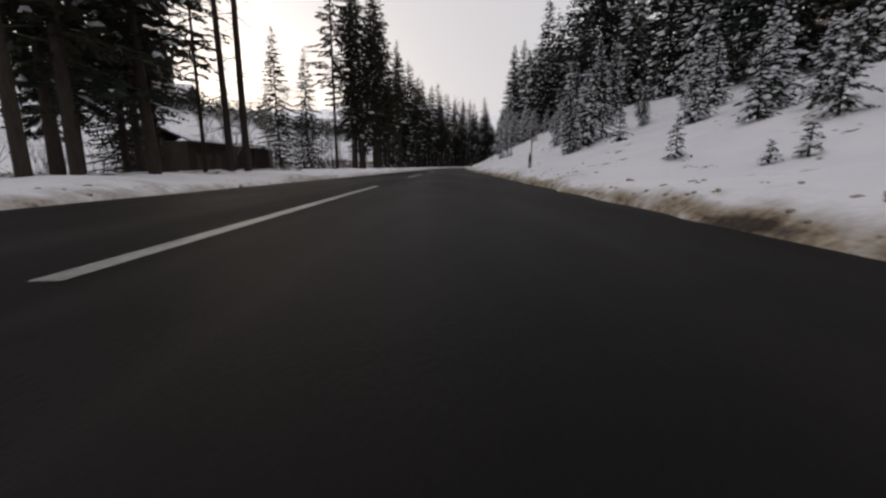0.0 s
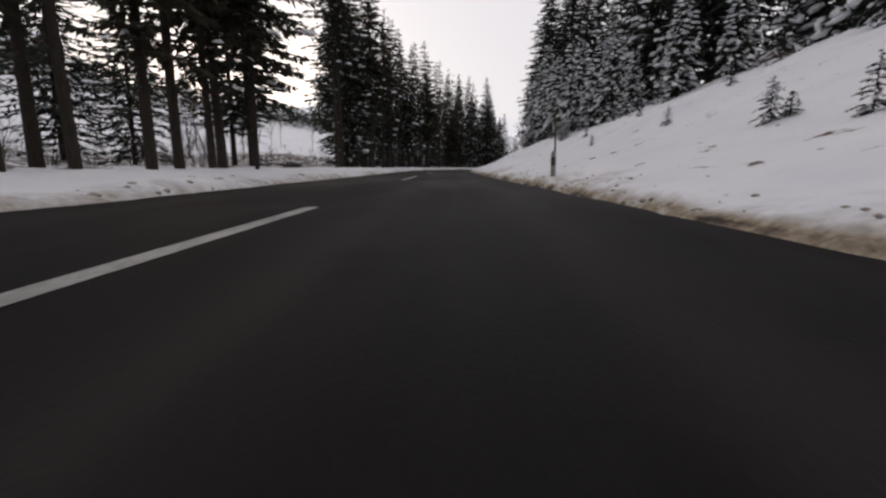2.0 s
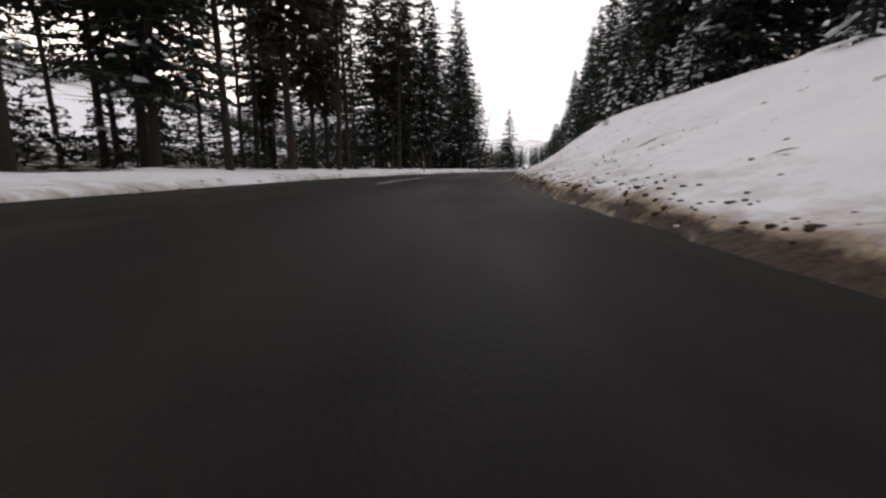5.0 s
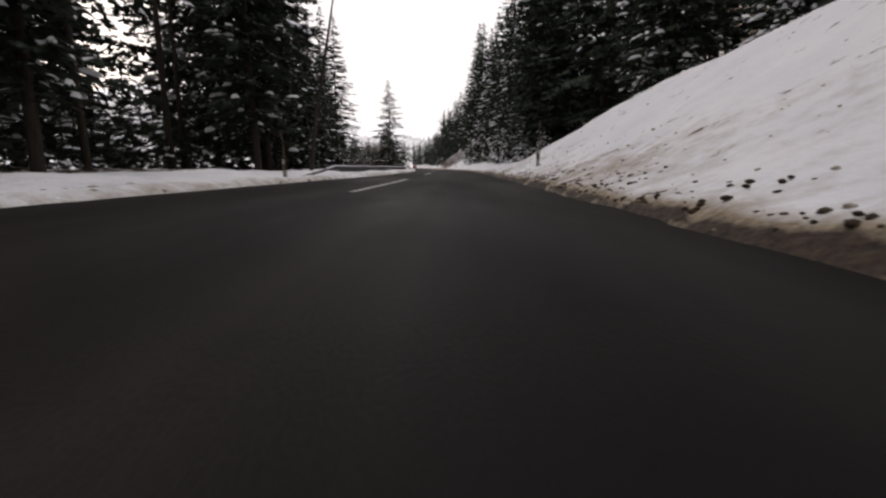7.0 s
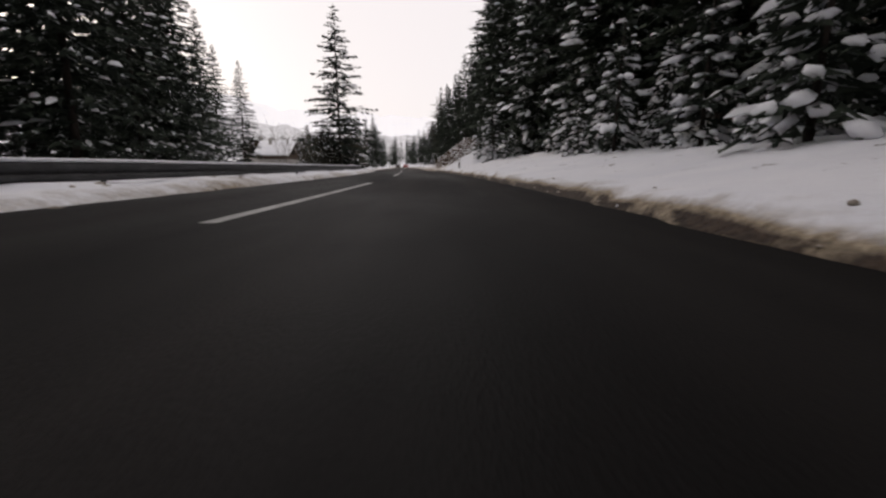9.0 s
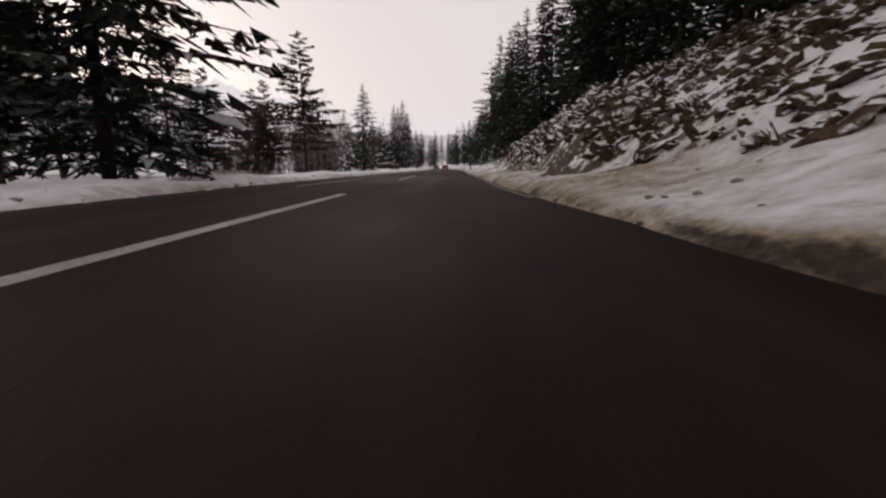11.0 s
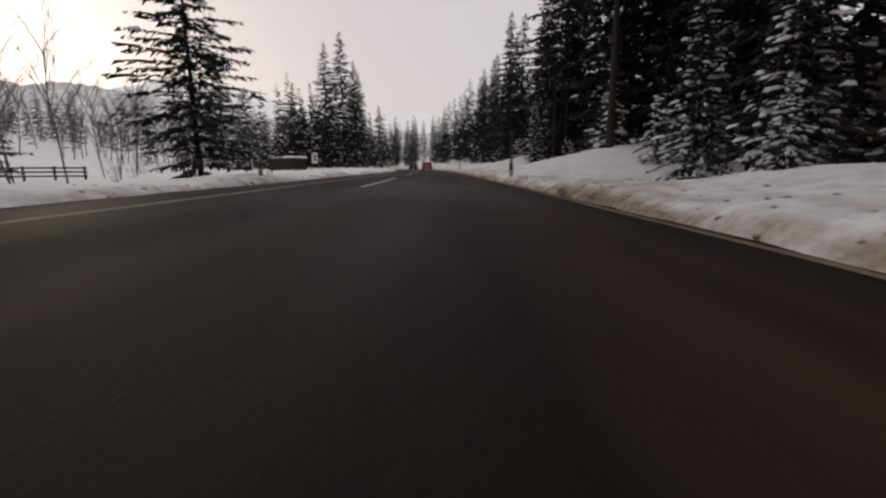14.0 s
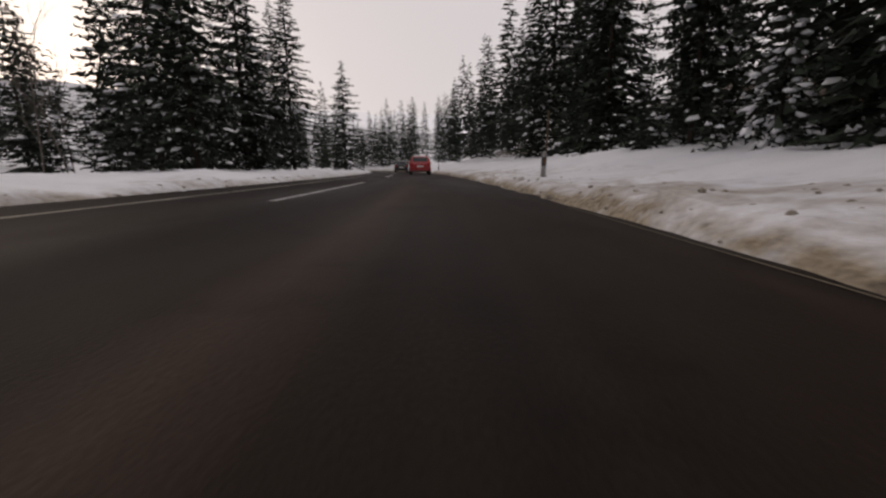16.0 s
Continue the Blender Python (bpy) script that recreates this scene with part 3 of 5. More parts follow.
def spruce_arrays(seed, H, base=0.06, R=3.3, gap=0.5, per=7, twigs=9, snow=0.35, pad=1.0, dust=0.1, droop=0.35, ragged=0.25, fat=1.0, stubs=0, puff=1.0, girth=1.0):
    """Trunk, crown and snow of a spruce as arrays."""
    rng = random.Random(seed)
    # trunk
    n, sides = 7, 7
    lean = (rng.uniform(-.02, .02), rng.uniform(-.02, .02))
    rt = girth * (0.0074 * H + 0.026)
    tv, tf = [], []
    for i in range(n):
        q = i / (n - 1)
        r = rt * (1 - q) ** 0.8 + 0.012 + (0.12 * rt if i == 0 else 0)
        for k in range(sides):
            a = k * math.tau / sides
            tv.append((math.cos(a) * r + lean[0] * q * q * H, math.sin(a) * r + lean[1] * q * q * H, (q ** 1.1) * H * 0.99 - (0.6 if i == 0 else 0)))
    for i in range(n - 1):
        for k in range(sides):
            tf.append((i * sides + k, i * sides + (k + 1) % sides, (i + 1) * sides + (k + 1) % sides, (i + 1) * sides + k))
    sprays, pads, dusts = [], [], []
    for _ in range(stubs):
        z = rng.uniform(0.08, base + 0.08) * H
        a = rng.uniform(0, math.tau)
        L = rng.uniform(0.4, 1.7)
        d = np.array((math.cos(a), math.sin(a), rng.uniform(-.5, .05)))
        c = np.array((lean[0] * (z / H) ** 2 * H, lean[1] * (z / H) ** 2 * H, z))
        e = c + d * L
        w = np.array((0, 0, .022))
        w2 = np.array((-math.sin(a), math.cos(a), 0)) * .022
        sprays += [(c - w, c + w, e), (c - w2, c + w2, e)]
    z = base * H
    while z < H * 0.985:
        q = (z - base * H) / (H - base * H)
        reach = R * ((1 - q) ** 0.85) * min(1.0, 0.55 + 2.2 * q) + 0.12
        count = max(3, int(per * (0.55 + 0.45 * (1 - q)) + rng.random()))
        a0 = rng.uniform(0, math.tau)
        for b in range(count):
            if rng.random() < ragged * 0.35:
                continue
            a = a0 + (b + rng.uniform(-.35, .35)) * math.tau / count
            L = reach * rng.uniform(1 - ragged, 1 + ragged * 0.5)
            zb = z + rng.uniform(-.4, .4) * gap
            ca, sa = math.cos(a), math.sin(a)
            dr = droop * rng.uniform(0.7, 1.3) * (1.15 - 0.9 * q)
            x0, y0 = lean[0] * (zb / H) ** 2 * H, lean[1] * (zb / H) ** 2 * H

            def axis(t):
                return np.array((x0 + ca * L * t, y0 + sa * L * t, zb + L * (0.18 * t - dr * 1.6 * t * t + dr * 0.75 * t ** 3)))

            nt = max(3, int(twigs * min(1.0, 0.35 + L / 2.4)))
            for k in range(nt):
                t = 0.12 + 0.88 * (k + rng.random()) / nt
                p = axis(t)
                side = 1 if k % 2 else -1
                da = a + side * rng.uniform(0.35, 1.15)
                l = (0.17 + 0.18 * (1 - t)) * (L ** 0.6) * rng.uniform(0.65, 1.4)
                d = np.array((math.cos(da), math.sin(da), rng.uniform(-.75, -.05)))
                w = fat * (0.13 + 0.06 * L) * rng.uniform(0.6, 1.35)
                sd = np.array((-math.sin(da), math.cos(da), rng.uniform(-1.1, 1.1))) * w * 0.5
                e = p + d * l
                p = p + d * l * 0.12
                sprays.append((p + sd, e, p - sd))
                if rng.random() < dust:
                    up = np.array((0, 0, 0.03))
                    sd2 = np.array((-math.sin(da), math.cos(da), 0.0)) * w * 0.55
                    dusts.append((p + sd2 + up, p - sd2 + up, p + (e - p) * rng.uniform(.6, .95) + up))
            # the bough itself and its tip
            for t0, t1 in ((0.02, 0.55), (0.4, 0.8), (0.68, 1.1)):
                p, e = axis(t0), axis(t1)
                sd = np.array((-sa, ca, rng.uniform(-.4, .4))) * (0.07 + 0.035 * L) * fat
                sprays.append((p + sd, e, p - sd))
            if rng.random() < snow and L > 0.35:
                heavy = puff >= 2
                for _ in range((1 if rng.random() < 0.5 else 2) + (1 if puff > 2 else 0)):
                    t0 = rng.uniform(0.35, 0.98)
                    p = axis(t0) + np.array((-sa, ca, -0.1)) * rng.uniform(-.22, .22) * L * (1.2 - t0) + np.array((0, 0, .05))
                    k = pad * min(L ** .5, 1.5) * rng.uniform(.55, 1.15)
                    way = axis(t0 + .1) - axis(t0 - .1)
                    if heavy:
                        pads.append(blob(p, way, k * rng.uniform(.26, .56), k * rng.uniform(.22, .4), k * rng.uniform(.14, .24), rng))
                    else:
                        pads.append(streak(p, way + np.array((-sa, ca, 0)) * rng.uniform(-.1, .1), k * rng.uniform(.35, .85), k * rng.uniform(.13, .28), k * rng.uniform(.12, .2), rng))
        z += gap * rng.uniform(0.8, 1.2) * (0.55 + 0.45 * (1 - q))
    return (np.array(tv), tf), tri_mesh(sprays), join(pads), tri_mesh(dusts) if dusts else (np.zeros((0, 3)), [])


def spruce(name, label, category, args, material="needles", group=""):
    trunk, crown, snow, dust = spruce_arrays(**args)
    thing = new(name)
    part("trunk", mesh_of("trunk", *trunk, MAT["bark"], True), None, thing)
    part("crown", mesh_of("crown", *crown, MAT[material]), None, thing)["kind"] = "stuff"
    sv, sf = join([snow, dust]) if len(dust[0]) else snow
    if len(sv):
        part("snow", mesh_of("snow", sv, sf, MAT["snow"], True), None, thing, "clumps of fresh snow on the boughs")["kind"] = "stuff"
    return tagged(thing, label, category, group)


KINDS = {}


def stand(kind, s, u, scale=1.0, turn=None, rng=random, sink=0.1, tilt=0.0, label=""):
    """A tree of that kind on the ground."""
    if kind not in KINDS:
        raise KeyError(kind)
    thing, used = KINDS[kind]
    p = spot(s, u, sink)
    if used:
        scale /= used
    m = Matrix.Translation(p) @ pose(0, 0, 0, tilt * rng.uniform(-1, 1), tilt * rng.uniform(-1, 1), rng.uniform(0, 360) if turn is None else turn) @ Matrix.Scale(scale, 4)
    if not used:
        KINDS[kind][1] = scale
        thing.matrix_basis = m
        ob = thing
    else:
        ob = copy_thing(thing, m)
    if label:
        ob["label"] = label
    return ob


def make_kinds():
    tall = "tall dark spruce with snow on its boughs"
    for i in range(3):
        KINDS["tall%d" % i] = [spruce("spruce_tree", tall, "tree", dict(seed=10 + i, H=23, base=.05, R=4.7, gap=.62, per=9, twigs=20, snow=.3, pad=.8, dust=.17, fat=.72), group="roadside spruces"), 0.0]
    for i in range(3):
        KINDS["snowy%d" % i] = [spruce("spruce_tree", "spruce with thick snow on its lower boughs", "tree", dict(seed=20 + i, H=14, base=.03, R=3.0, gap=.46, per=8, twigs=20, snow=.75, pad=.95, dust=.28, droop=.5, fat=.68, puff=1.9), group="roadside spruces"), 0.0]
    for i in range(3):
        KINDS["bare%d" % i] = [spruce("spruce_tree", "tall spruce with a bare lower trunk in shade", "tree", dict(seed=30 + i, H=22, base=.34 + .08 * i, R=2.7, gap=.55, per=6, twigs=22, snow=.10, pad=.7, dust=.05, ragged=.6, fat=.68, stubs=80, girth=.82), "needles_brown", "roadside spruces"), 0.0]
    for i in range(2):
        KINDS["edge%d" % i] = [spruce("spruce_tree", "tall roadside spruce with dead lower twigs in shade", "tree", dict(seed=160 + i, H=22, base=.17, R=3.1, gap=.52, per=7, twigs=22, snow=.10, pad=.7, dust=.05, ragged=.65, fat=.75, stubs=90, girth=.8), "needles_brown", "roadside spruces"), 0.0]
    for i in range(3):
        KINDS["small%d" % i] = [spruce("young_spruce", "young spruce bowed under heavy fresh snow", "tree", dict(seed=40 + i, H=4.2, base=.02, R=1.35, gap=.36, per=7, twigs=15, snow=.8, pad=1.1, dust=.22, droop=.6, ragged=.45, fat=.75, puff=2.0), group="young spruces on the bank"), 0.0]
    for i in range(2):
        KINDS["dark%d" % i] = [spruce("spruce_tree", "tall almost black spruce with little snow", "tree", dict(seed=120 + i, H=23, base=.07, R=4.1, gap=.66, per=8, twigs=16, snow=.07, pad=.8, dust=.02, ragged=.4, fat=.9), group="roadside spruces"), 0.0]
    for i in range(2):
        KINDS["valley%d" % i] = [spruce("spruce_tree", "tall dark spruce with bare foot and sparse snow", "tree", dict(seed=130 + i, H=23, base=.13, R=4.2, gap=.62, per=8, twigs=18, snow=.24, pad=.9, dust=.09, ragged=.5, fat=1.0, stubs=24), group="roadside spruces"), 0.0]
    for i in range(2):
        KINDS["slim%d" % i] = [spruce("spruce_tree", "slender pointed spruce lightly dusted with snow", "tree", dict(seed=50 + i, H=17, base=.04, R=4.5, gap=.5, per=8, twigs=22, snow=.26, pad=.7, dust=.16, ragged=.5, droop=.3, fat=.7), group="roadside spruces"), 0.0]
    for i in range(2):
        KINDS["laden%d" % i] = [spruce("spruce_tree", "spruce bowed under thick lumps of fresh snow", "tree", dict(seed=140 + i, H=9.5, base=.02, R=2.7, gap=.42, per=9, twigs=24, snow=.85, pad=1.1, dust=.16, droop=.65, ragged=.35, fat=.6, puff=2.4), group="roadside spruces"), 0.0]
    for i in range(2):
        KINDS["crowned%d" % i] = [spruce("spruce_tree", "tall dark spruce with a dense crown above bare trunk", "tree", dict(seed=150 + i, H=22, base=.27, R=4.0, gap=.55, per=8, twigs=24, snow=.10, pad=.7, dust=.04, ragged=.5, fat=.8, stubs=50), "needles_brown", "roadside spruces"), 0.0]
    for i in range(2):
        KINDS["loose%d" % i] = [spruce("pine_tree", "open-crowned pine with bare gaps between its boughs", "tree", dict(seed=80 + i, H=10, base=.22, R=3.6, gap=.5, per=7, twigs=25, snow=.2, pad=.6, dust=.08, ragged=.55, droop=.12, fat=.9, stubs=8), "needles_brown", "pines by the road"), 0.0]
    KINDS["scots"] = [spruce("pine_tree", "tall pine with a bare trunk and sparse spreading boughs", "tree", dict(seed=91, H=18, base=.36, R=4.4, gap=.8, per=5, twigs=34, snow=.18, pad=.6, dust=.05, ragged=.6, droop=.1, fat=.8, stubs=14), "needles_brown", "pines by the road"), 0.0]
    KINDS["sapling"] = [spruce("spruce_sapling", "small spruce sapling poking out of the snow", "tree", dict(seed=60, H=1.1, base=.05, R=.42, gap=.13, per=5, twigs=8, snow=.5, pad=.9, dust=.2, fat=.55), group="saplings on the bank"), 0.0]


make_kinds()
RNG = random.Random(7)


def scatter(kinds, s0, s1, u_at, depth, gap, scale=(.8, 1.15), sink=.15, keep=lambda s, u: True, skip=0.0):
    """A stand of trees along the road, u_at(s) to u_at(s) + depth, spaced by about gap."""
    s = s0
    while s < s1:
        u = 0.0
        while u < abs(depth):
            a, b = s + RNG.uniform(-.42, .42) * gap, u + RNG.uniform(-.42, .42) * gap
            uu = float(u_at(a)) + (b if depth > 0 else -b)
            if RNG.random() >= skip and keep(a, uu):
                stand(RNG.choice(kinds), a, uu, RNG.uniform(*scale), None, RNG, sink, 1.5)
            u += gap
        s += gap


def far_stand(name, label, seed, s0, s1, u_at, depth, gap, scale=(.8, 1.2), args=None, keep=lambda s, u: True, material="needles"):
    """Woods behind the first rows: one joined crown."""
    rng = random.Random(seed)
    models = []
    for i in range(3):
        t, c, sn, du = spruce_arrays(**{**dict(seed=seed + i, H=22, base=.08, R=3.3, gap=1.3, per=6, twigs=7, snow=.14, pad=1.6, dust=.0, fat=2.2, ragged=.3), **(args or {})})
        models.append((c, sn))
    cv, cf, sv, sf = [], [], [], []
    nc = ns = 0
    s = s0
    while s < s1:
        u = 0.0
        while u < abs(depth):
            a, b = s + rng.uniform(-.45, .45) * gap, u + rng.uniform(-.45, .45) * gap
            uu = float(u_at(a)) + (b if depth > 0 else -b)
            u += gap
            if not keep(a, uu):
                continue
            p = np.array(spot(a, uu, .3))
            k, t = rng.uniform(*scale), rng.uniform(0, math.tau)
            rot = np.array(((math.cos(t), -math.sin(t), 0), (math.sin(t), math.cos(t), 0), (0, 0, 1))) * k
            (v, f), (w, g) = rng.choice(models)
            cv.append(v @ rot.T + p), cf.append(np.asarray(f) + nc)
            nc += len(v)
            if len(w):
                sv.append(w @ rot.T + p), sf.append(np.asarray(g) + ns)
                ns += len(w)
        s += gap
    thing = tagged(new(name), label, "woods", kind="stuff")
    part("crown", mesh_of("crown", np.concatenate(cv), np.concatenate(cf), MAT[material]), None, thing)["kind"] = "stuff"
    if sv:
        part("snow", mesh_of("snow", np.concatenate(sv), np.concatenate(sf), MAT["snow"], True), None, thing, "snow lying on the far crowns")["kind"] = "stuff"
    return thing


def right_line(s):
    """Where the wood begins on the uphill side."""
    return right_edge(s) + RIGHT(s, 1)


LADEN, CROWNED = ["laden0", "laden1"], ["crowned0", "crowned1"]
TALL, SNOWY, BARE, SMALL, SLIM, DARK, VALLEY = (["%s%d" % (k, i) for i in range(n)] for k, n in (("tall", 3), ("snowy", 3), ("bare", 3), ("small", 3), ("slim", 2), ("dark", 2), ("valley", 2)))


def open_side(s, u):
    """The valley wood's edge towards the open slope."""
    return s > 79 + (abs(u) - 9.5) * 2.7


def plant():
    # uphill side, first stretch
    scatter(TALL[:2] + SNOWY + LADEN, 8, 108, lambda s: right_line(s) + 2.0, 4, 4.6, (.75, 1.15))
    scatter(SMALL, 10, 106, lambda s: right_line(s) - 0.6, 2.0, 3.2, (.6, 1.35), skip=.2)
    for s, u, k, sc in ((103, 13.5, "tall0", 1.0), (98.5, 21, "tall1", .8), (108, 12, "tall2", .95), (116.5, 12.2, "tall1", 1.1), (112, 15, "tall0", .95),
                        (10.1, 6.9, "small0", .42), (9.0, 7.4, "laden1", .19), (7.7, 6.6, "small1", .36), (11.5, 8.2, "laden0", .24), (8.0, 4.1, "small2", .2), (13, 9.2, "laden1", .3), (6.5, 8.0, "laden0", .26),
                        (22.5, 6.2, "snowy1", .26), (24, 7.4, "laden1", .42), (26, 8.8, "snowy0", .36), (17.5, 9.5, "laden0", .3), (15.5, 11, "small2", .8),
                        (29, 12.2, "snowy2", .16), (24.6, 10.6, "snowy1", .16), (19.3, 7.4, "small0", .4), (30.1, 11, "small1", .3), (21.5, 12.5, "laden1", .34),
                        (35.4, 9.2, "small2", .5), (31.4, 7.6, "laden0", .2), (31.6, 8.7, "laden1", .24), (33, 9.6, "laden0", .28), (36.8, 11, "laden1", .34), (33.5, 12, "snowy1", .42), (39, 12.8, "small0", .6),
                        (41.9, 5.9, "small0", .2), (46.2, 5.7, "small1", .16), (44.7, 5.9, "small2", .28), (49.6, 9.4, "small1", .34), (47.5, 10.8, "laden1", .2), (45, 12.5, "snowy0", .4), (43, 14, "snowy2", .5),
                        (48.5, 5.6, "small2", .2), (50.7, 5.8, "small1", .21), (56.2, 6.6, "small0", .15), (61.2, 7.8, "small1", .14), (59.8, 5.5, "small2", .12), (64.7, 6.7, "small0", .15), (66.5, 8.6, "small1", .2),
                        (52, 12.4, "laden1", .26), (55, 11.6, "laden0", .3), (57.5, 10.6, "small1", .5), (60.5, 11.0, "laden0", .4), (63.5, 10.3, "laden1", .5), (67, 9.6, "laden0", .36),
                        (74.6, 7.8, "laden0", .16), (71.7, 7.4, "laden1", .17), (70, 9.6, "laden1", .55), (73.5, 9.6, "laden0", .62), (77, 9.4, "laden1", .7), (80.5, 9.6, "laden0", .8), (84, 9.4, "laden1", .75), (88, 9.2, "laden0", .8), (92.5, 9.2, "laden1", .9), (97, 9.0, "laden0", .8), (115, 7.6, "small1", .6)):
        stand(k, s, u, sc, None, RNG, .06 + .02 * sc, 1.5)
    for s, u, sc in ((5.6, 4.5, .42), (5.7, 4.1, .3), (44.9, 10.8, .85), (50.5, 6.0, .4), (57, 8.8, .5), (66, 9.0, .6), (71, 7.0, .4), (133, 6.9, .45)):
        stand("sapling", s, u, sc, None, RNG, .03, 4)
    # behind the cutting
    scatter(TALL + SNOWY, 108, 180, lambda s: right_line(s) + 2.2, 4, 4.8, (.6, .95))
    scatter(SMALL, 112, 176, lambda s: right_line(s) + .6, 1.5, 3.2, (.5, 1.0), skip=.45)
    # the wood that comes down to the road
    scatter(DARK, 182, 198, lambda s: right_line(s) + 1.4, 4, 4.5, (.9, 1.25))
    scatter(TALL + SNOWY[:1], 199, 236, lambda s: right_line(s) + 1.4, 4, 4.5, (.9, 1.25))
    scatter(SMALL, 184, 234, lambda s: right_line(s) - .8, 1.5, 3.4, (.6, 1.25), skip=.25)
    for s, u, k, sc in ((199, 10.8, "tall0", .9), (201.8, 8.7, "laden0", .62), (207.5, 8.4, "laden1", .42), (215, 8.6, "laden0", .5), (194.5, 9.6, "dark1", 1.0), (208, 11.0, "tall2", .9), (221, 8.3, "tall1", .85), (232, 9.5, "tall0", 1.0), (214, 8.8, "snowy1", 1.1), (190, 9.0, "dark0", .9), (210.5, 8.0, "small0", 1.2), (225, 8.4, "snowy2", .5)):
        stand(k, s, u, sc, None, RNG, .1, 1.0)
    scatter(DARK, 238, 281, lambda s: right_line(s) + 2.0, 4, 4.6, (.7, 1.0))
    scatter(DARK, 282, 336, lambda s: right_line(s) + 1.5, 4, 4.2, (.7, 1.05))
    scatter(DARK, 336, 350, lambda s: right_line(s) + 1.2, 4, 3.8, (.5, .68))
    scatter(DARK + TALL[:1], 350, 372, lambda s: right_line(s) + 1.5, 4, 4.2, (.5, .7))
    far_stand("bend_spruce_wood", "dark spruces closing the bend ahead", 79, 374, 520, lambda s: right_line(s) + np.interp(s, (374, 420, 436), (1.5, 1.5, -2.5)), 10, 6.0, (.58, .82), dict(H=23, R=3.9, gap=.85, per=8, twigs=11, snow=.1, pad=1.0, fat=1.4))
    far_stand("bank_undergrowth", "dark young spruces crowding the top of the bank", 117, 334, 374, lambda s: right_line(s) + .2, 3.4, 1.5, (.45, 1.0), dict(H=3.2, R=1.4, gap=.36, per=6, twigs=6, snow=.2, pad=.8, fat=1.3))
    scatter(SMALL, 290, 360, lambda s: right_line(s) + .3, 1.5, 4.4, (.4, .9), skip=.55)
    for s, u, k, sc in ((297, 9.6, "snowy1", .5), (300.5, 8.7, "laden0", .4), (303, 4.6, "laden1", .17), (306, 7.0, "snowy2", .42), (309.5, 7.0, "snowy0", .43), (304.5, 8.4, "laden0", .4), (328.5, 6.5, "snowy1", .34), (326, 7.2, "bare2", .5), (327.6, 8.4, "bare1", .6), (313, 9.8, "laden0", .5), (322, 9.2, "laden1", .45), (340, 8.6, "snowy1", .5), (345, 9.2, "laden0", .5), (316.2, 7.1, "scots", 1.0), (316.5, 9.5, "bare1", .8), (309, 8.2, "bare2", .45), (331, 8.2, "snowy0", .45), (330, 9.5, "bare0", .6)):
        stand(k, s, u, sc, None, RNG, .1, 1.0)
    far_stand("inner_spruce_rows", "close rows of dark snow-dusted spruces behind the first", 75, 8, 336, lambda s: right_line(s) + 6.6, 4, 4.7, (.75, 1.1), dict(H=23, base=.06, R=4.0, gap=1.05, per=7, twigs=9, snow=.16, pad=1.2, dust=.05, fat=1.5))
    far_stand("hillside_spruce_wood", "dense dark snow-dusted spruce wood on the hillside", 70, 5, 338, lambda s: right_line(s) + 11, 11.5, 5.8)
    far_stand("lower_spruce_wood", "lower dark spruce wood on the hillside", 77, 336, 450, lambda s: right_line(s) + 6.8, 15, 5.2, (.48, .74), dict(gap=1.1, per=7, twigs=8, fat=1.9, snow=.03))
    far_stand("hillside_undergrowth", "dark young spruces crowding under the taller trees", 113, 240, 372, lambda s: right_line(s) + 2.4, 6, 2.6, (.6, 1.3), dict(H=3.2, R=1.4, gap=.42, per=5, twigs=5, snow=.2, pad=.8, fat=1.5))
    # valley side, first stretch: bare trunks beside the road
    for s, u, k, sc in ((22.7, -10.8, "bare1", 1.1), (23.4, -10.3, "bare2", 1.15), (24.3, -13.0, "bare0", .7), (15.2, -9.8, "edge0", 1.15), (11.5, -9.4, "edge1", 1.0), (9.6, -9.0, "bare1", .9), (18.5, -12.5, "edge1", .95), (20.5, -14.5, "edge0", 1.0), (26, -16.5, "edge1", .8), (13.2, -11.4, "valley0", .9), (16.5, -13.4, "valley1", .85), (12, -15, "crowned0", .9),
                        (45.0, -11.1, "bare0", 1.0), (47.1, -9.9, "edge0", .95), (48.8, -10.0, "edge1", .98), (52.1, -9.8, "edge0", 1.1), (54.0, -10.6, "bare2", 1.0), (52.7, -8.5, "bare1", .8), (56.1, -9.0, "edge1", 1.0), (57.5, -9.0, "bare1", 1.0),
                        (60.2, -9.3, "edge0", .95), (61.4, -9.5, "crowned0", 1.0), (64.4, -9.4, "edge1", 1.05), (62.4, -8.5, "bare2", .55)):
        stand(k, s, u, sc, None, RNG, .1, 1.6)
    for s, u, k, sc in ((70.2, -12.2, "valley0", 1.02), (72.5, -14.5, "valley1", .85), (86, -10.2, "tall1", .92), (89.5, -11.5, "valley1", .95), (80.2, -9.6, "bare1", .95), (9, -19, "tall0", .7), (5, -16, "bare1", .9),
                        (76.5, -30, "tall2", 1.02), (78, -25.5, "tall0", .9), (96, -33, "bare0", .55), (104, -38, "bare2", .5), (28, -20, "slim1", .6), (21, -18, "valley1", .75)):
        stand(k, s, u, sc, None, RNG, .1, 1.0)
    scatter(BARE + CROWNED, 84, 101, lambda s: left_edge(s) - 4.4, -9, 3.9, (.8, 1.05), keep=open_side)
    scatter(VALLEY + CROWNED + BARE, 100, 124, lambda s: left_edge(s) - 4.6, -10, 4.3, (.8, 1.05), keep=open_side)
    scatter(BARE + CROWNED, 124, 150, lambda s: left_edge(s) - 5, -16, 4.9, (.8, 1.1))
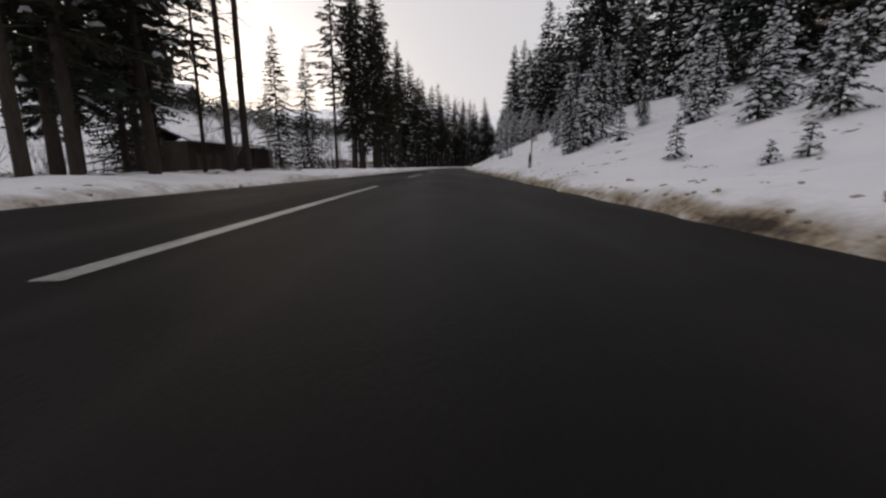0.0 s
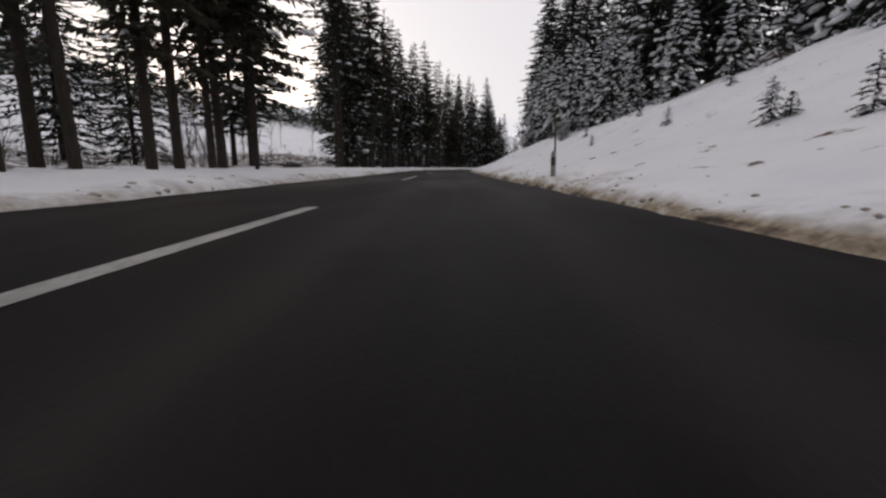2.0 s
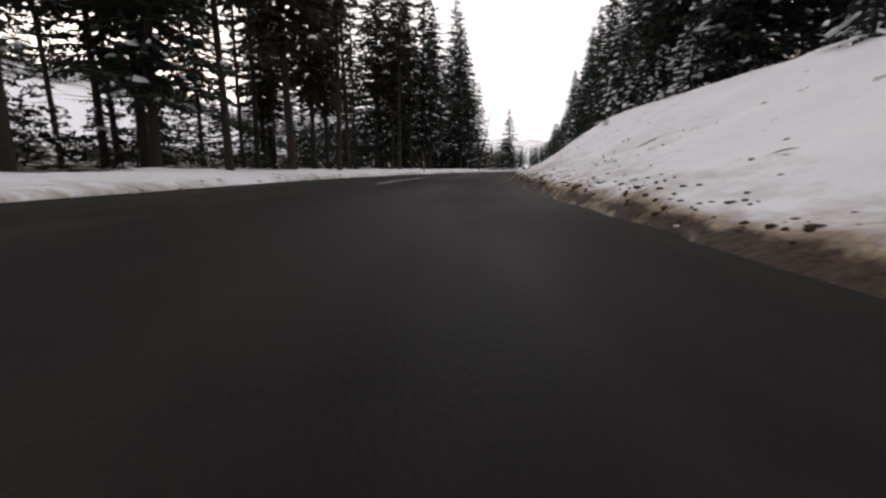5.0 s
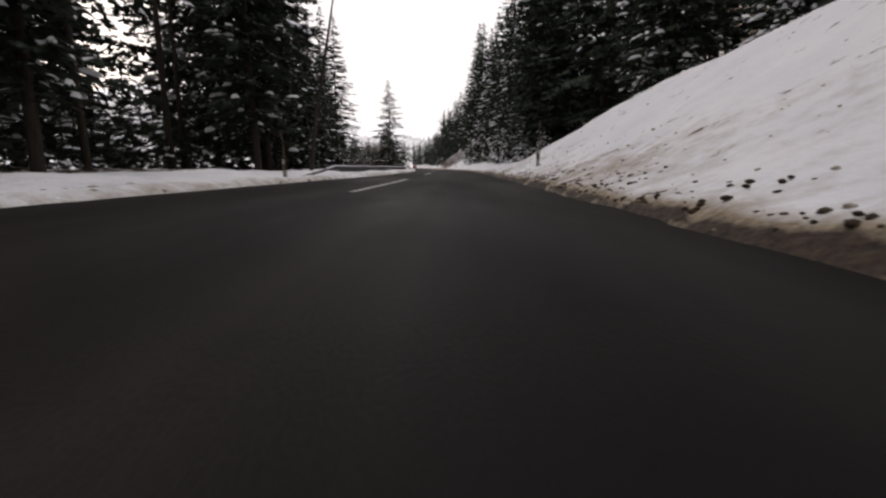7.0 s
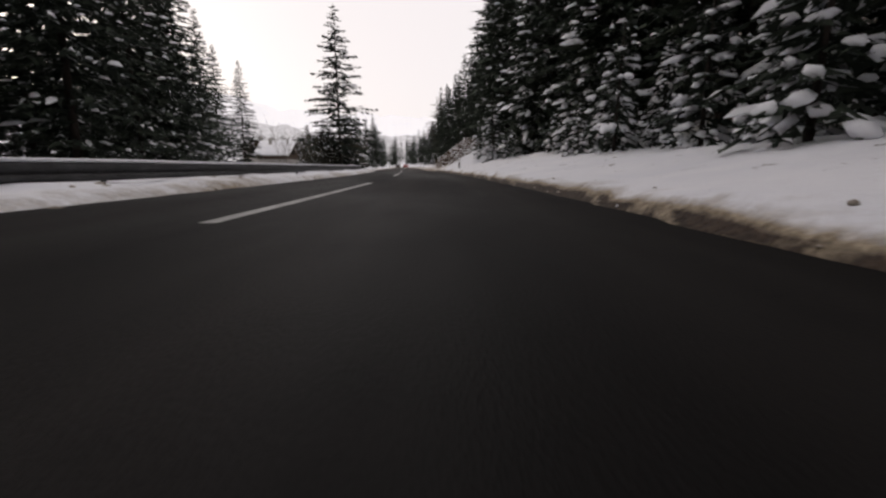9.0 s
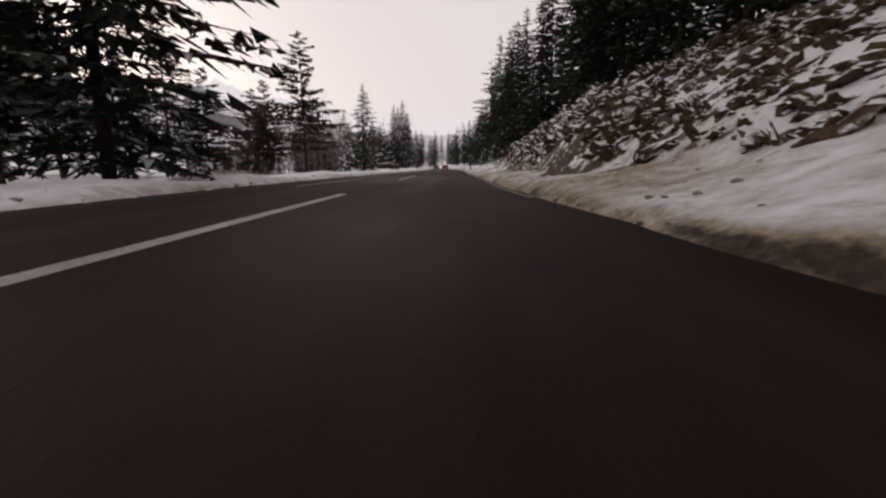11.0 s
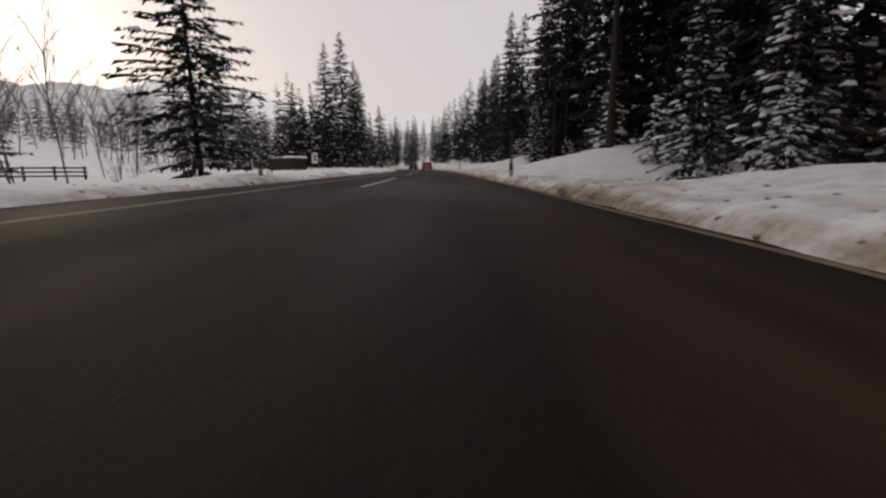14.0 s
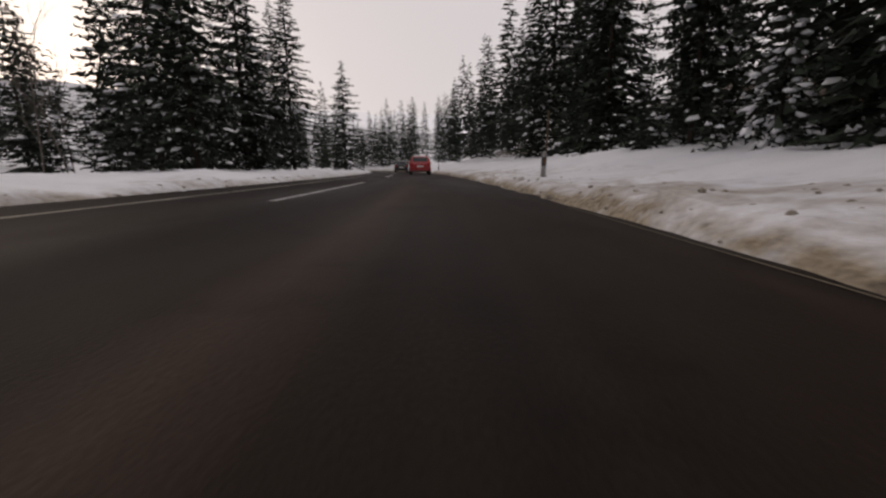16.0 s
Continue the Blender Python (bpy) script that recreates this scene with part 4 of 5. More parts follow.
    scatter(VALLEY + VALLEY + BARE, 150, 194, lambda s: left_edge(s) - np.interp(s, (150, 165, 194), (4.6, 6.5, 9.5)), -10, 5.0, (.8, 1.1))
    for s, u, k, sc in ((100, -30, "bare1", .5), (104, -31, "bare0", .5)):
        stand(k, s, u, sc, None, RNG, .1, 2)
    far_stand("hollow_spruce_wood", "shaded spruce wood behind the roadside trees", 93, 106, 172, lambda s: left_edge(s) - 15, -17, 4.6, (.3, .6), keep=open_side, args=dict(base=.05, snow=.08))
    far_stand("wood_undergrowth", "dark undergrowth of young spruces between the trunks", 103, 104, 184, lambda s: left_edge(s) - 9.5, -13, 2.7, (.6, 1.3), dict(H=3.4, R=1.3, gap=.42, per=5, twigs=5, snow=.12, pad=.8, fat=1.5), keep=open_side)
    stand("tall2", 178, -12.7, 1.16, None, RNG)
    far_stand("valley_spruce_wood", "dense dark spruce wood across the road", 90, 160, 190, lambda s: left_edge(s) - np.interp(s, (160, 190), (14, 17)), -16, 5.6, args=dict(fat=2.2))
    far_stand("valley_wood_end", "thinning dark spruce wood across the road", 92, 190, 226, lambda s: left_edge(s) - np.interp(s, (190, 224), (17, 21)), -14, 6.6)
    far_stand("ridge_thicket", "dark thicket along the crest of the snowy hill", 95, 30, 260, lambda s: left_edge(s) - 55, -14, 2.5, (.7, 1.2),
              dict(H=4.4, R=2.2, gap=.95, per=5, twigs=4, snow=.0, fat=3.2))
    scatter(VALLEY + TALL, 196, 240, lambda s: left_edge(s) - np.interp(s, (196, 208, 228, 250), (9.6, 12, 16.2, 20)), -9, 4.8, (.8, 1.0))
    stand("slim0", 245, -8.9, 1.09, None, RNG)
    for s, u, k, sc in ((243.4, -10.4, "loose0", .6), (247.5, -10.2, "loose1", .42), (249.5, -8.6, "loose0", .4), (241.5, -9.3, "loose1", .3), (252, -10.5, "snowy0", .32)):
        stand(k, s, u, sc, None, RNG, .1, 2)
    # valley side, past the rail
    for s, u, k, sc in ((265.6, -10.2, "loose1", 1.0), (267, -13.6, "loose0", .75), (271, -15.5, "loose0", .65), (274.5, -17.5, "slim0", .28), (278.5, -18.2, "loose1", .4), (300, -19.5, "slim0", .42), (303.5, -21.5, "slim1", .52), (306.5, -20.6, "slim0", .44), (311, -23, "slim1", .54), (315, -21.5, "slim0", .46), (285, -38.7, "tall1", 1.08), (265.5, -32.7, "tall0", 1.08), (289.5, -35.4, "tall2", 1.0), (276, -37.5, "valley0", 1.0), (282, -43, "tall0", 1.05), (270, -38, "valley1", 1.0), (302, -13.4, "slim1", .8), (314.5, -9.6, "slim1", .66), (365, -13, "tall1", .84), (385, -12.4, "tall0", .78), (382.6, -13.4, "tall2", .66), (399.2, -8.8, "slim0", .82), (369.5, -11.8, "tall0", .72),
                        (372, -12, "slim0", .66), (362.5, -29.6, "slim1", .93), (376, -30.2, "slim0", .82), (314, -25.5, "slim0", .66), (317.5, -28, "slim1", .7), (320.5, -25, "slim0", .56),
                        (323, -31, "snowy0", .8), (297, -17.5, "slim1", .42), (303.5, -19, "slim0", .45), (309, -17, "slim1", .45), (288, -21, "slim0", .4), (279, -20, "loose0", .9), (367, -16, "tall2", .8)):
        stand(k, s, u, sc, None, RNG, .1, 1.0)
    stand("small1", 352.3, -16.6, .5, None, RNG)
    far_stand("meadow_edge_spruces", "dark spruces where the road leaves the field", 83, 404, 470, lambda s: left_edge(s) - 8, -8, 7, (.45, .7), dict(H=23, R=4.2, gap=.8, per=8, twigs=11, snow=.12, pad=1.0, fat=1.4))
    far_stand("field_edge_wood", "mixed wood hazy beyond the snowy field", 97, 384, 470, lambda s: left_edge(s) - 18, -30, 7.0, (.45, .75), dict(gap=1.4, fat=2.6))
    far_stand("field_wood", "grey wood hazy behind the leafless trees", 101, 373, 400, lambda s: left_edge(s) - 12, -12, 3.1, (.46, .72), dict(gap=1.2, fat=2.8))
    far_stand("slope_wood", "far valley slope wood in grey paled for haze", 99, 290, 520, lambda s: left_edge(s) - 72, -100, 9, (.4, .75), dict(gap=1.9, per=5, twigs=5, snow=.0, fat=3.6), material="far_wood")


plant()


# ---------------------------------------------------------------- bare broadleaf trees and brush
def bare_tree_arrays(seed, H, spread=0.5, forks=3, levels=4, r0=None, stems=1):
    rng = random.Random(seed)
    vs, fs = [], []

    def limb(p, d, length, r, level):
        n = 3
        pts = [p]
        for i in range(n):
            d = (d + Vector((rng.uniform(-.16, .16), rng.uniform(-.16, .16), rng.uniform(-.02, .12)))).normalized()
            pts.append(pts[-1] + d * length / n)
        sides = 5 if level == 0 else 3
        b = len(vs)
        for i, q in enumerate(pts):
            k = r * (1 - 0.55 * i / n)
            a = d.cross(Vector((0.31, 0.17, 0.9))).normalized()
            c = d.cross(a)
            for j in range(sides):
                vs.append(q + (a * math.cos(j * math.tau / sides) + c * math.sin(j * math.tau / sides)) * k)
        for i in range(n):
            for j in range(sides):
                fs.append((b + i * sides + j, b + i * sides + (j + 1) % sides, b + (i + 1) * sides + (j + 1) % sides, b + (i + 1) * sides + j))
        if level < levels:
            for _ in range(forks + (0 if level else 8 if levels == 3 else 1)):
                t = rng.uniform(.25, 1.0)
                i = min(n - 1, int(t * n))
                q = pts[i].lerp(pts[i + 1], t * n - i)
                a = rng.uniform(0, math.tau)
                e = (d + Vector((math.cos(a), math.sin(a), rng.uniform(-.1, .4))) * spread).normalized()
                limb(q, e, length * (rng.uniform(.42, .68) if level or levels < 3 else rng.uniform(.2, .42)), max(r * .5, .006), level + 1)

    for k in range(stems):
        a = rng.uniform(0, math.tau)
        lean = Vector((math.cos(a) * .22, math.sin(a) * .22, 1)) if stems > 1 else Vector((rng.uniform(-.06, .06), rng.uniform(-.06, .06), 1))
        limb(Vector((math.cos(a) * .12 * (stems > 1), math.sin(a) * .12 * (stems > 1), -.2)), lean.normalized(), H * .85, r0 or 0.014 * H, 0)
    return vs, fs


def make_bare():
    for i in range(3):
        v, f = bare_tree_arrays(200 + i, 8.0 + i, .5, 3, 3, .055)
        thing = new("bare_tree")
        part("crown", mesh_of("crown", v, f, MAT["pale_bark"]), None, thing)["kind"] = "stuff"
        KINDS["leafless%d" % i] = [tagged(thing, "leafless frosted broadleaf tree in the snow", "tree", "leafless trees"), 0.0]
    for i in range(2):
        v, f = bare_tree_arrays(220 + i, 1.6, .8, 2, 2, .014, 5)
        thing = new("brush")
        part("crown", mesh_of("crown", v, f, MAT["bark"]), None, thing)["kind"] = "stuff"
        KINDS["brush%d" % i] = [tagged(thing, "leafless brown brush sticking out of snow", "shrub", "brush"), 0.0]
    v, f = bare_tree_arrays(231, 4.4, .4, 1, 1, .09)
    thing = new("dead_snag")
    part("crown", mesh_of("crown", v, f, MAT["bark"]), None, thing)["kind"] = "stuff"
    KINDS["snag"] = [tagged(thing, "dead broken trunk standing in the snow", "tree", "snags"), 0.0]


make_bare()


def bare_stand(name, label, seed, n, s0, s1, u0, u1, H):
    """A far wood of leafless trees: one joined crown."""
    rng = random.Random(seed)
    models = [tuple(np.asarray(a) for a in (bare_tree_arrays(seed + i, H, .42, 3, 3, .09)[0],)) for i in range(3)]
    faces = [bare_tree_arrays(seed + i, H, .42, 3, 3, .09)[1] for i in range(3)]
    vs, fs, k = [], [], 0
    for i in range(n):
        p, t, sc = np.array(spot(rng.uniform(s0, s1), rng.uniform(u0, u1), .2)), rng.uniform(0, math.tau), rng.uniform(.7, 1.15)
        turn = np.array(((math.cos(t), -math.sin(t), 0), (math.sin(t), math.cos(t), 0), (0, 0, 1))) * sc
        vs.append(models[i % 3][0] @ turn.T + p)
        fs += [tuple(j + k for j in f) for f in faces[i % 3]]
        k += len(vs[-1])
    thing = tagged(new(name), label, "woods", kind="stuff")
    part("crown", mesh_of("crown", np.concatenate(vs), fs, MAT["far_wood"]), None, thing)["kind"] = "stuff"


bare_stand("leafless_wood", "leafless wood beyond the field in grey paled for haze", 240, 40, 374, 420, -74, -34, 9.5)


def plant_bare():
    for s, u, k, sc in ((306.6, -26.6, 0, 1.0), (306, -33, 1, .9), (311, -36, 2, .85), (300, -30, 0, .9), (319, -30, 1, .9), (325, -27, 2, .8), (336, -29, 0, 1.0), (338, -27.5, 1, .9), (341, -31, 2, .9),
                        (345, -28, 0, .9), (349, -24, 1, .85), (352, -27, 2, .8), (356, -23, 0, .85), (361, -25, 1, .9), (290, -22, 2, .8), (283, -25, 0, .9), (296, -21, 1, .75), (330, -33, 2, .9),
                        (286, -17.2, 2, .75), (291.5, -16, 2, .9), (307, -13.5, 0, .85), (310, -15, 1, .9), (313, -17, 2, .9), (316, -18.4, 0, 1.0), (309, -12.6, 2, .75), (288, -26, 1, .9), (293, -29, 2, 1.0), (299, -24, 0, .8), (304, -22, 1, .75), (310, -28, 2, 1.0), (315, -22, 0, .8), (321, -23, 1, .9), (327, -31, 2, 1.1), (332, -25, 0, .95), (341, -24, 2, .9), (347, -33, 1, 1.1), (334, -37, 0, 1.2), (322, -36, 1, 1.1), (313, -33, 0, 1.0),
                        (366, -22, 2, .9), (371, -24, 0, .9), (376, -27, 1, 1.0), (364, -30, 0, .9)):
        stand("leafless%d" % k, s, u, sc, None, RNG, .1, 3)
    for s, u, k, sc in ((60, -31, 0, .8), (66, -36, 1, .7), (74, -34, 2, .8), (84, -33, 0, .8), (92, -38, 1, .8), (100, -36, 2, .9), (108, -39, 0, .7), (128, -42, 1, 1.0), (136, -41, 2, 1.1), (118, -36, 1, .8)):
        stand("leafless%d" % k, s, u, sc, None, RNG, .1, 3)
    for s, u, k, sc in ((43.5, -20.8, 0, .75), (47, -18.6, 1, .95), (48.2, -18.9, 2, .8), (39, -19, 1, .7), (36.5, -17.5, 0, .8), (52, -20, 2, .65), (30, -16, 1, .7)):
        stand("leafless%d" % k, s, u, sc, None, RNG, .1, 5)
    for s, u, k, sc in ((268.8, -11.2, 0, .62), (269.6, -10.9, 1, .7), (274.2, -12.8, 2, .55), (276, -12.6, 0, .72), (277.5, -13.2, 1, .8), (280.8, -13.6, 2, .7), (281.3, -12.8, 0, .62), (283, -13.0, 1, .5), (285, -13.4, 2, .6), (286.2, -13.8, 0, .7),
                        (290, -16.2, 1, .85), (293.5, -15.0, 2, .7), (296.2, -18.0, 0, .9), (300.2, -17.0, 1, .85), (307.2, -15.6, 2, .75), (309.5, -14.2, 0, .85), (313, -13.6, 1, .7), (322.9, -14.8, 2, .85), (328, -18.0, 0, .95), (325, -16.0, 1, .8)):
        stand("leafless%d" % k, s, u, sc, None, RNG, .1, 3)
    stand("small1", 285.2, -11.9, 1.1, None, RNG)
    stand("small2", 288.4, -12.6, .9, None, RNG)
    for s, u, sc in ((111.9, -40.7, 1.2), (120.3, -44.3, 1.1), (110.5, -42.8, 1.0), (125, -44.8, 1.0)):
        stand("snag", s, u, sc, None, RNG, .1, 8)
    for i in range(80):
        s = RNG.uniform(58, 140)
        stand("brush%d" % (i % 2), s, -RNG.uniform(17, 44), RNG.uniform(.5, 1.2), None, RNG, .1, 8)
    for i in range(70):
        stand("brush%d" % (i % 2), RNG.uniform(4, 72), -RNG.uniform(9.5, 24), RNG.uniform(.7, 1.5), None, RNG, .1, 12)
    for i in range(26):
        s = RNG.uniform(246, 360)
        stand("brush%d" % (i % 2), s, -RNG.uniform(12, 34), RNG.uniform(.5, 1.2), None, RNG, .1, 8)
    for i in range(34):
        s = RNG.uniform(104, 160)
        stand("brush%d" % (i % 2), s, float(left_edge(s)) - RNG.uniform(4, 13), RNG.uniform(.5, 1.2), None, RNG, .1, 12)
    for s in (238.5, 242, 246, 251, 257, 263, 268, 297.5, 305, 308, 322, 327):
        stand("brush%d" % (int(s) % 2), s, float(right_edge(s)) + RNG.uniform(4.5, 7.5), RNG.uniform(.5, 1.0), None, RNG, .1, 12)


def brush_heap(seed, s, u, size):
    """Cut branches thrown together, with snow caught on them."""
    rng = random.Random(seed)
    heap = new("brush_heap")
    heap.matrix_basis = Matrix.Translation(spot(s, u, .05))
    bm = bmesh.new()
    for _ in range(46):
        a, r = rng.uniform(0, math.tau), size * rng.uniform(0, .8)
        c = Vector((math.cos(a) * r, math.sin(a) * r * .7, rng.uniform(0, .55) * (size - r * .6)))
        d = Vector((rng.uniform(-1, 1), rng.uniform(-1, 1), rng.uniform(-.25, .5))).normalized() * size * rng.uniform(.3, .8)
        tube(bm, [c - d * .5, c + Vector((0, 0, .06)), c + d * .5], [.035, .028, .01], 4)
    part("tangle", bm, MAT["bark"], heap)
    pads = [blob((rng.uniform(-.7, .7) * size, rng.uniform(-.5, .5) * size, rng.uniform(.25, .6) * size), (rng.uniform(-1, 1), rng.uniform(-1, 1), 0), size * rng.uniform(.2, .5), size * rng.uniform(.15, .3), size * .14, rng) for _ in range(16)]
    part("snow", mesh_of("snow", *join(pads), MAT["snow"], True), None, heap, "patches of fresh snow")["kind"] = "stuff"
    tagged(heap, "heap of cut brown branches under patches of snow", "brush heap", "brush heaps")


plant_bare()
for k, (s, u, size) in enumerate(((77.5, -12.4, 1.0), (92, -22, 1.5), (95, -20.5, 1.2), (47.5, -15.2, 1.0), (44.5, -14.2, .8), (88, -16.5, .9))):
    brush_heap(300 + k, s, u, size)


# ---------------------------------------------------------------- rocks and ploughed lumps
def lump_arrays(seed, subdiv=2, jag=0.35, flat=0.75):
    bm = bmesh.new()
    bmesh.ops.create_icosphere(bm, subdivisions=subdiv, radius=1.0)
    off = Vector((seed * 3.7, seed * 1.9, seed * 5.3))
    for v in bm.verts:
        n = noise.noise(v.co * 1.3 + off) * jag + noise.noise(v.co * 3.1 + off) * jag * .5
        v.co = v.co * (1 + n)
        v.co.z *= flat
    bm.verts.index_update()
    vs, fs = [v.co.copy() for v in bm.verts], [tuple(v.index for v in f.verts) for f in bm.faces]
    bm.free()
    return vs, fs


def build_rocks():
    rng = random.Random(31)
    shapes = [mesh_of("rock", *lump_arrays(i, 3, 1.0, .85), MAT["rock"], False) for i in range(6)]
    for i in range(300):
        if i < 215:
            s = rng.uniform(240, 263)
            d = rng.uniform(2.1, 6.6)
            size = rng.choice((.12, .16, .2, .24, .28, .34)) * rng.uniform(.8, 1.2) * (.72 if s < 252 else 1)
        elif i < 262:
            s = rng.uniform(256, 274)
            d = rng.uniform(1.6, 6.0)
            size = rng.uniform(.08, .3) * (1 if s < 263 else .55)
        else:
            s = rng.uniform(265, 284)
            d = rng.uniform(1.2, 7.0)
            size = rng.uniform(.03, .09)
        p = spot(s, float(right_edge(s)) + d, size * .4)
        ob = new("rock", shapes[i % 6])
        ob.matrix_basis = Matrix.Translation(p) @ pose(0, 0, 0, rng.uniform(-30, 30), rng.uniform(-30, 30), rng.uniform(0, 360)) @ Matrix.Diagonal((size * rng.uniform(.8, 1.35), size * rng.uniform(.8, 1.3), size, 1))
        tagged(ob, "brown rock outcrop showing through patchy snow", "rock", "rocks on the cutting")


build_rocks()


def build_rubble():
    """Broken ledges between the larger rocks, too many to count."""
    rng = random.Random(53)
    shapes = [lump_arrays(60 + i, 2, .9, .6) for i in range(8)]
    vs, fs, k = [], [], 0
    for i in range(2600):
        s = rng.uniform(237, 268)
        d = rng.uniform(1.9, 7.2)
        size = rng.uniform(.035, .15) * (1.7 if rng.random() < .16 else 1) * (1 if s < 262 else .6)
        p = spot(s, float(right_edge(s)) + d, size * .1)
        v, f = shapes[i % 8]
        m = pose(p.x, p.y, p.z, rng.uniform(-45, 45), rng.uniform(-45, 45), rng.uniform(0, 360)) @ Matrix.Diagonal((size * rng.uniform(.9, 1.9), size * rng.uniform(.8, 1.4), size, 1))
        vs += [m @ q for q in v]
        fs += [tuple(j + k for j in g) for g in f]
        k += len(v)
    tagged(new("rock_rubble", mesh_of("rock_rubble", vs, fs, MAT["rock"], False)), "broken brown rock ledges patched with snow", "rock", kind="stuff")


build_rubble()


def build_clods():
    rng = random.Random(17)
    shapes = [lump_arrays(40 + i, 1, .3, .7) for i in range(6)]
    for name, material, label, n in (("snow_clods", MAT["slush"], "dirty frozen clods along the ploughed banks", 4200), ("mud_clods", MAT["mud"], "dark mud clods in the gutter", 1700), ("snow_lumps", MAT["snow"], "white snow lumps rolled down the banks", 800)):
        vs, fs, k = [], [], 0
        for i in range(n):
            s = rng.uniform(108, 180) if name == "mud_clods" else rng.uniform(-5, 372)
            if name == "snow_clods" and (60 < s < 112 or 176 < s < 236) and rng.random() < .75:
                continue
            left = rng.random() < {"snow_clods": .15, "mud_clods": 0, "snow_lumps": .5}[name]
            if left:
                u = float(left_edge(s)) - abs(rng.gauss(.05, .6))
                size = rng.uniform(.02, .07)
            else:
                wide = float(np.interp(s, (60, 100, 120, 170, 190, 232, 242, 266, 290), (.5, .6, 1.9, 1.9, .35, .35, 2.4, 2.0, .8)))
                u = float(right_edge(s)) + .1 + abs(rng.gauss(0, wide))
                size = rng.uniform(.012, .036) * (1.4 if 236 < s < 290 else 1.25 if 112 < s < 168 else 1.0)
            if name == "mud_clods":
                u = float(right_edge(s)) + .2 + abs(rng.gauss(.05, .36))
                size *= .9
            if name == "snow_lumps":
                size *= .8 if left else .55
            p = spot(s, u, size * .2)
            v, f = shapes[i % 6]
            t = rng.uniform(0, math.tau)
            c, sn = math.cos(t) * size, math.sin(t) * size
            w = rng.uniform(.7, 1.7)
            vs += [(p.x + (q.x * c - q.y * sn) * w, p.y + (q.x * sn + q.y * c), p.z + q.z * size) for q in v]
            fs += [tuple(j + k for j in g) for g in f]
            k += len(v)
        tagged(new(name, mesh_of(name, vs, fs, material, True)), label, "snow", kind="stuff")


build_clods()


# ---------------------------------------------------------------- roadside furniture
def frame_at(s, u, z=0.0, turn=0.0):
    """Axes at a place of the road: x to its right, y along it."""
    x, y = along(s, u)
    return Matrix.Translation((float(x), float(y), z)) @ pose(0, 0, 0, 0, 0, -math.degrees(heading(s)) + turn)


MAT["plastic"] = plain("grey_white_plastic", (0.12, 0.115, 0.11), (0.32, 0.31, 0.30), 4.0, 0.5, bump=.05)
MAT["black"] = plain("black_plastic", (0.012, 0.012, 0.012), (0.03, 0.03, 0.03), 4.0, 0.5, bump=.05)
MAT["reflector"] = plain("dull_reflector", (0.10, 0.06, 0.03), (0.2, 0.11, 0.05), 9.0, 0.25, bump=0)
MAT["pole_wood"] = plain("stake_wood", (0.07, 0.05, 0.035), (0.19, 0.14, 0.10), 5.0, 0.85, stretch=(4, 4, .6))


def delineator():
    thing = new("delineator_post")
    bm = bmesh.new()
    tube(bm, [(0, 0, -.1), (0, 0, .55), (0, 0, .93), (.015, 0, 1.0)], [.062, .058, .055, .04], 8)
    part("post", bm, MAT["plastic"], thing)
    bm = bmesh.new()
    tube(bm, [(0, 0, .66), (0, 0, .86)], .060, 8)
    part("band", bm, MAT["black"], thing, "black band")
    part("reflector", block(-.022, -.066, .70, .022, -.055, .83, bevel=.004), MAT["reflector"], thing, "dull amber reflector")
    bm = bmesh.new()
    tube(bm, [(.05, .03, -.1), (.045, .03, 1.0), (.03, .02, 1.95)], [.022, .021, .017], 6)
    part("snow_pole", bm, MAT["pole_wood"], thing, "thin wooden snow stake")
    return tagged(thing, "grey plastic delineator post with tall snow stake", "road post", "delineators beside the road")


def place_posts():
    first = delineator()
    rng = random.Random(5)
    rows = [(s, float(right_edge(s)) + 1.2, 1) for s in (17.4, 97, 141, 164.6, 226, 392)] + [(53.3, 2.6, 1), (281.7, 2.3, 1), (311.7, 2.2, 1), (349.6, 2.5, 1)] + [(s, float(left_edge(s)) - .8, -1) for s in (142, 163, 311.5)]
    for i, (s, u, k) in enumerate(rows):
        m = frame_at(s, u, float(ground_height(s, u)) - .42) @ pose(0, 0, 0, rng.uniform(-2, 2), rng.uniform(-3, 3), 0)
        if i == 0:
            first.matrix_basis = m
        else:
            copy_thing(first, m)


place_posts()


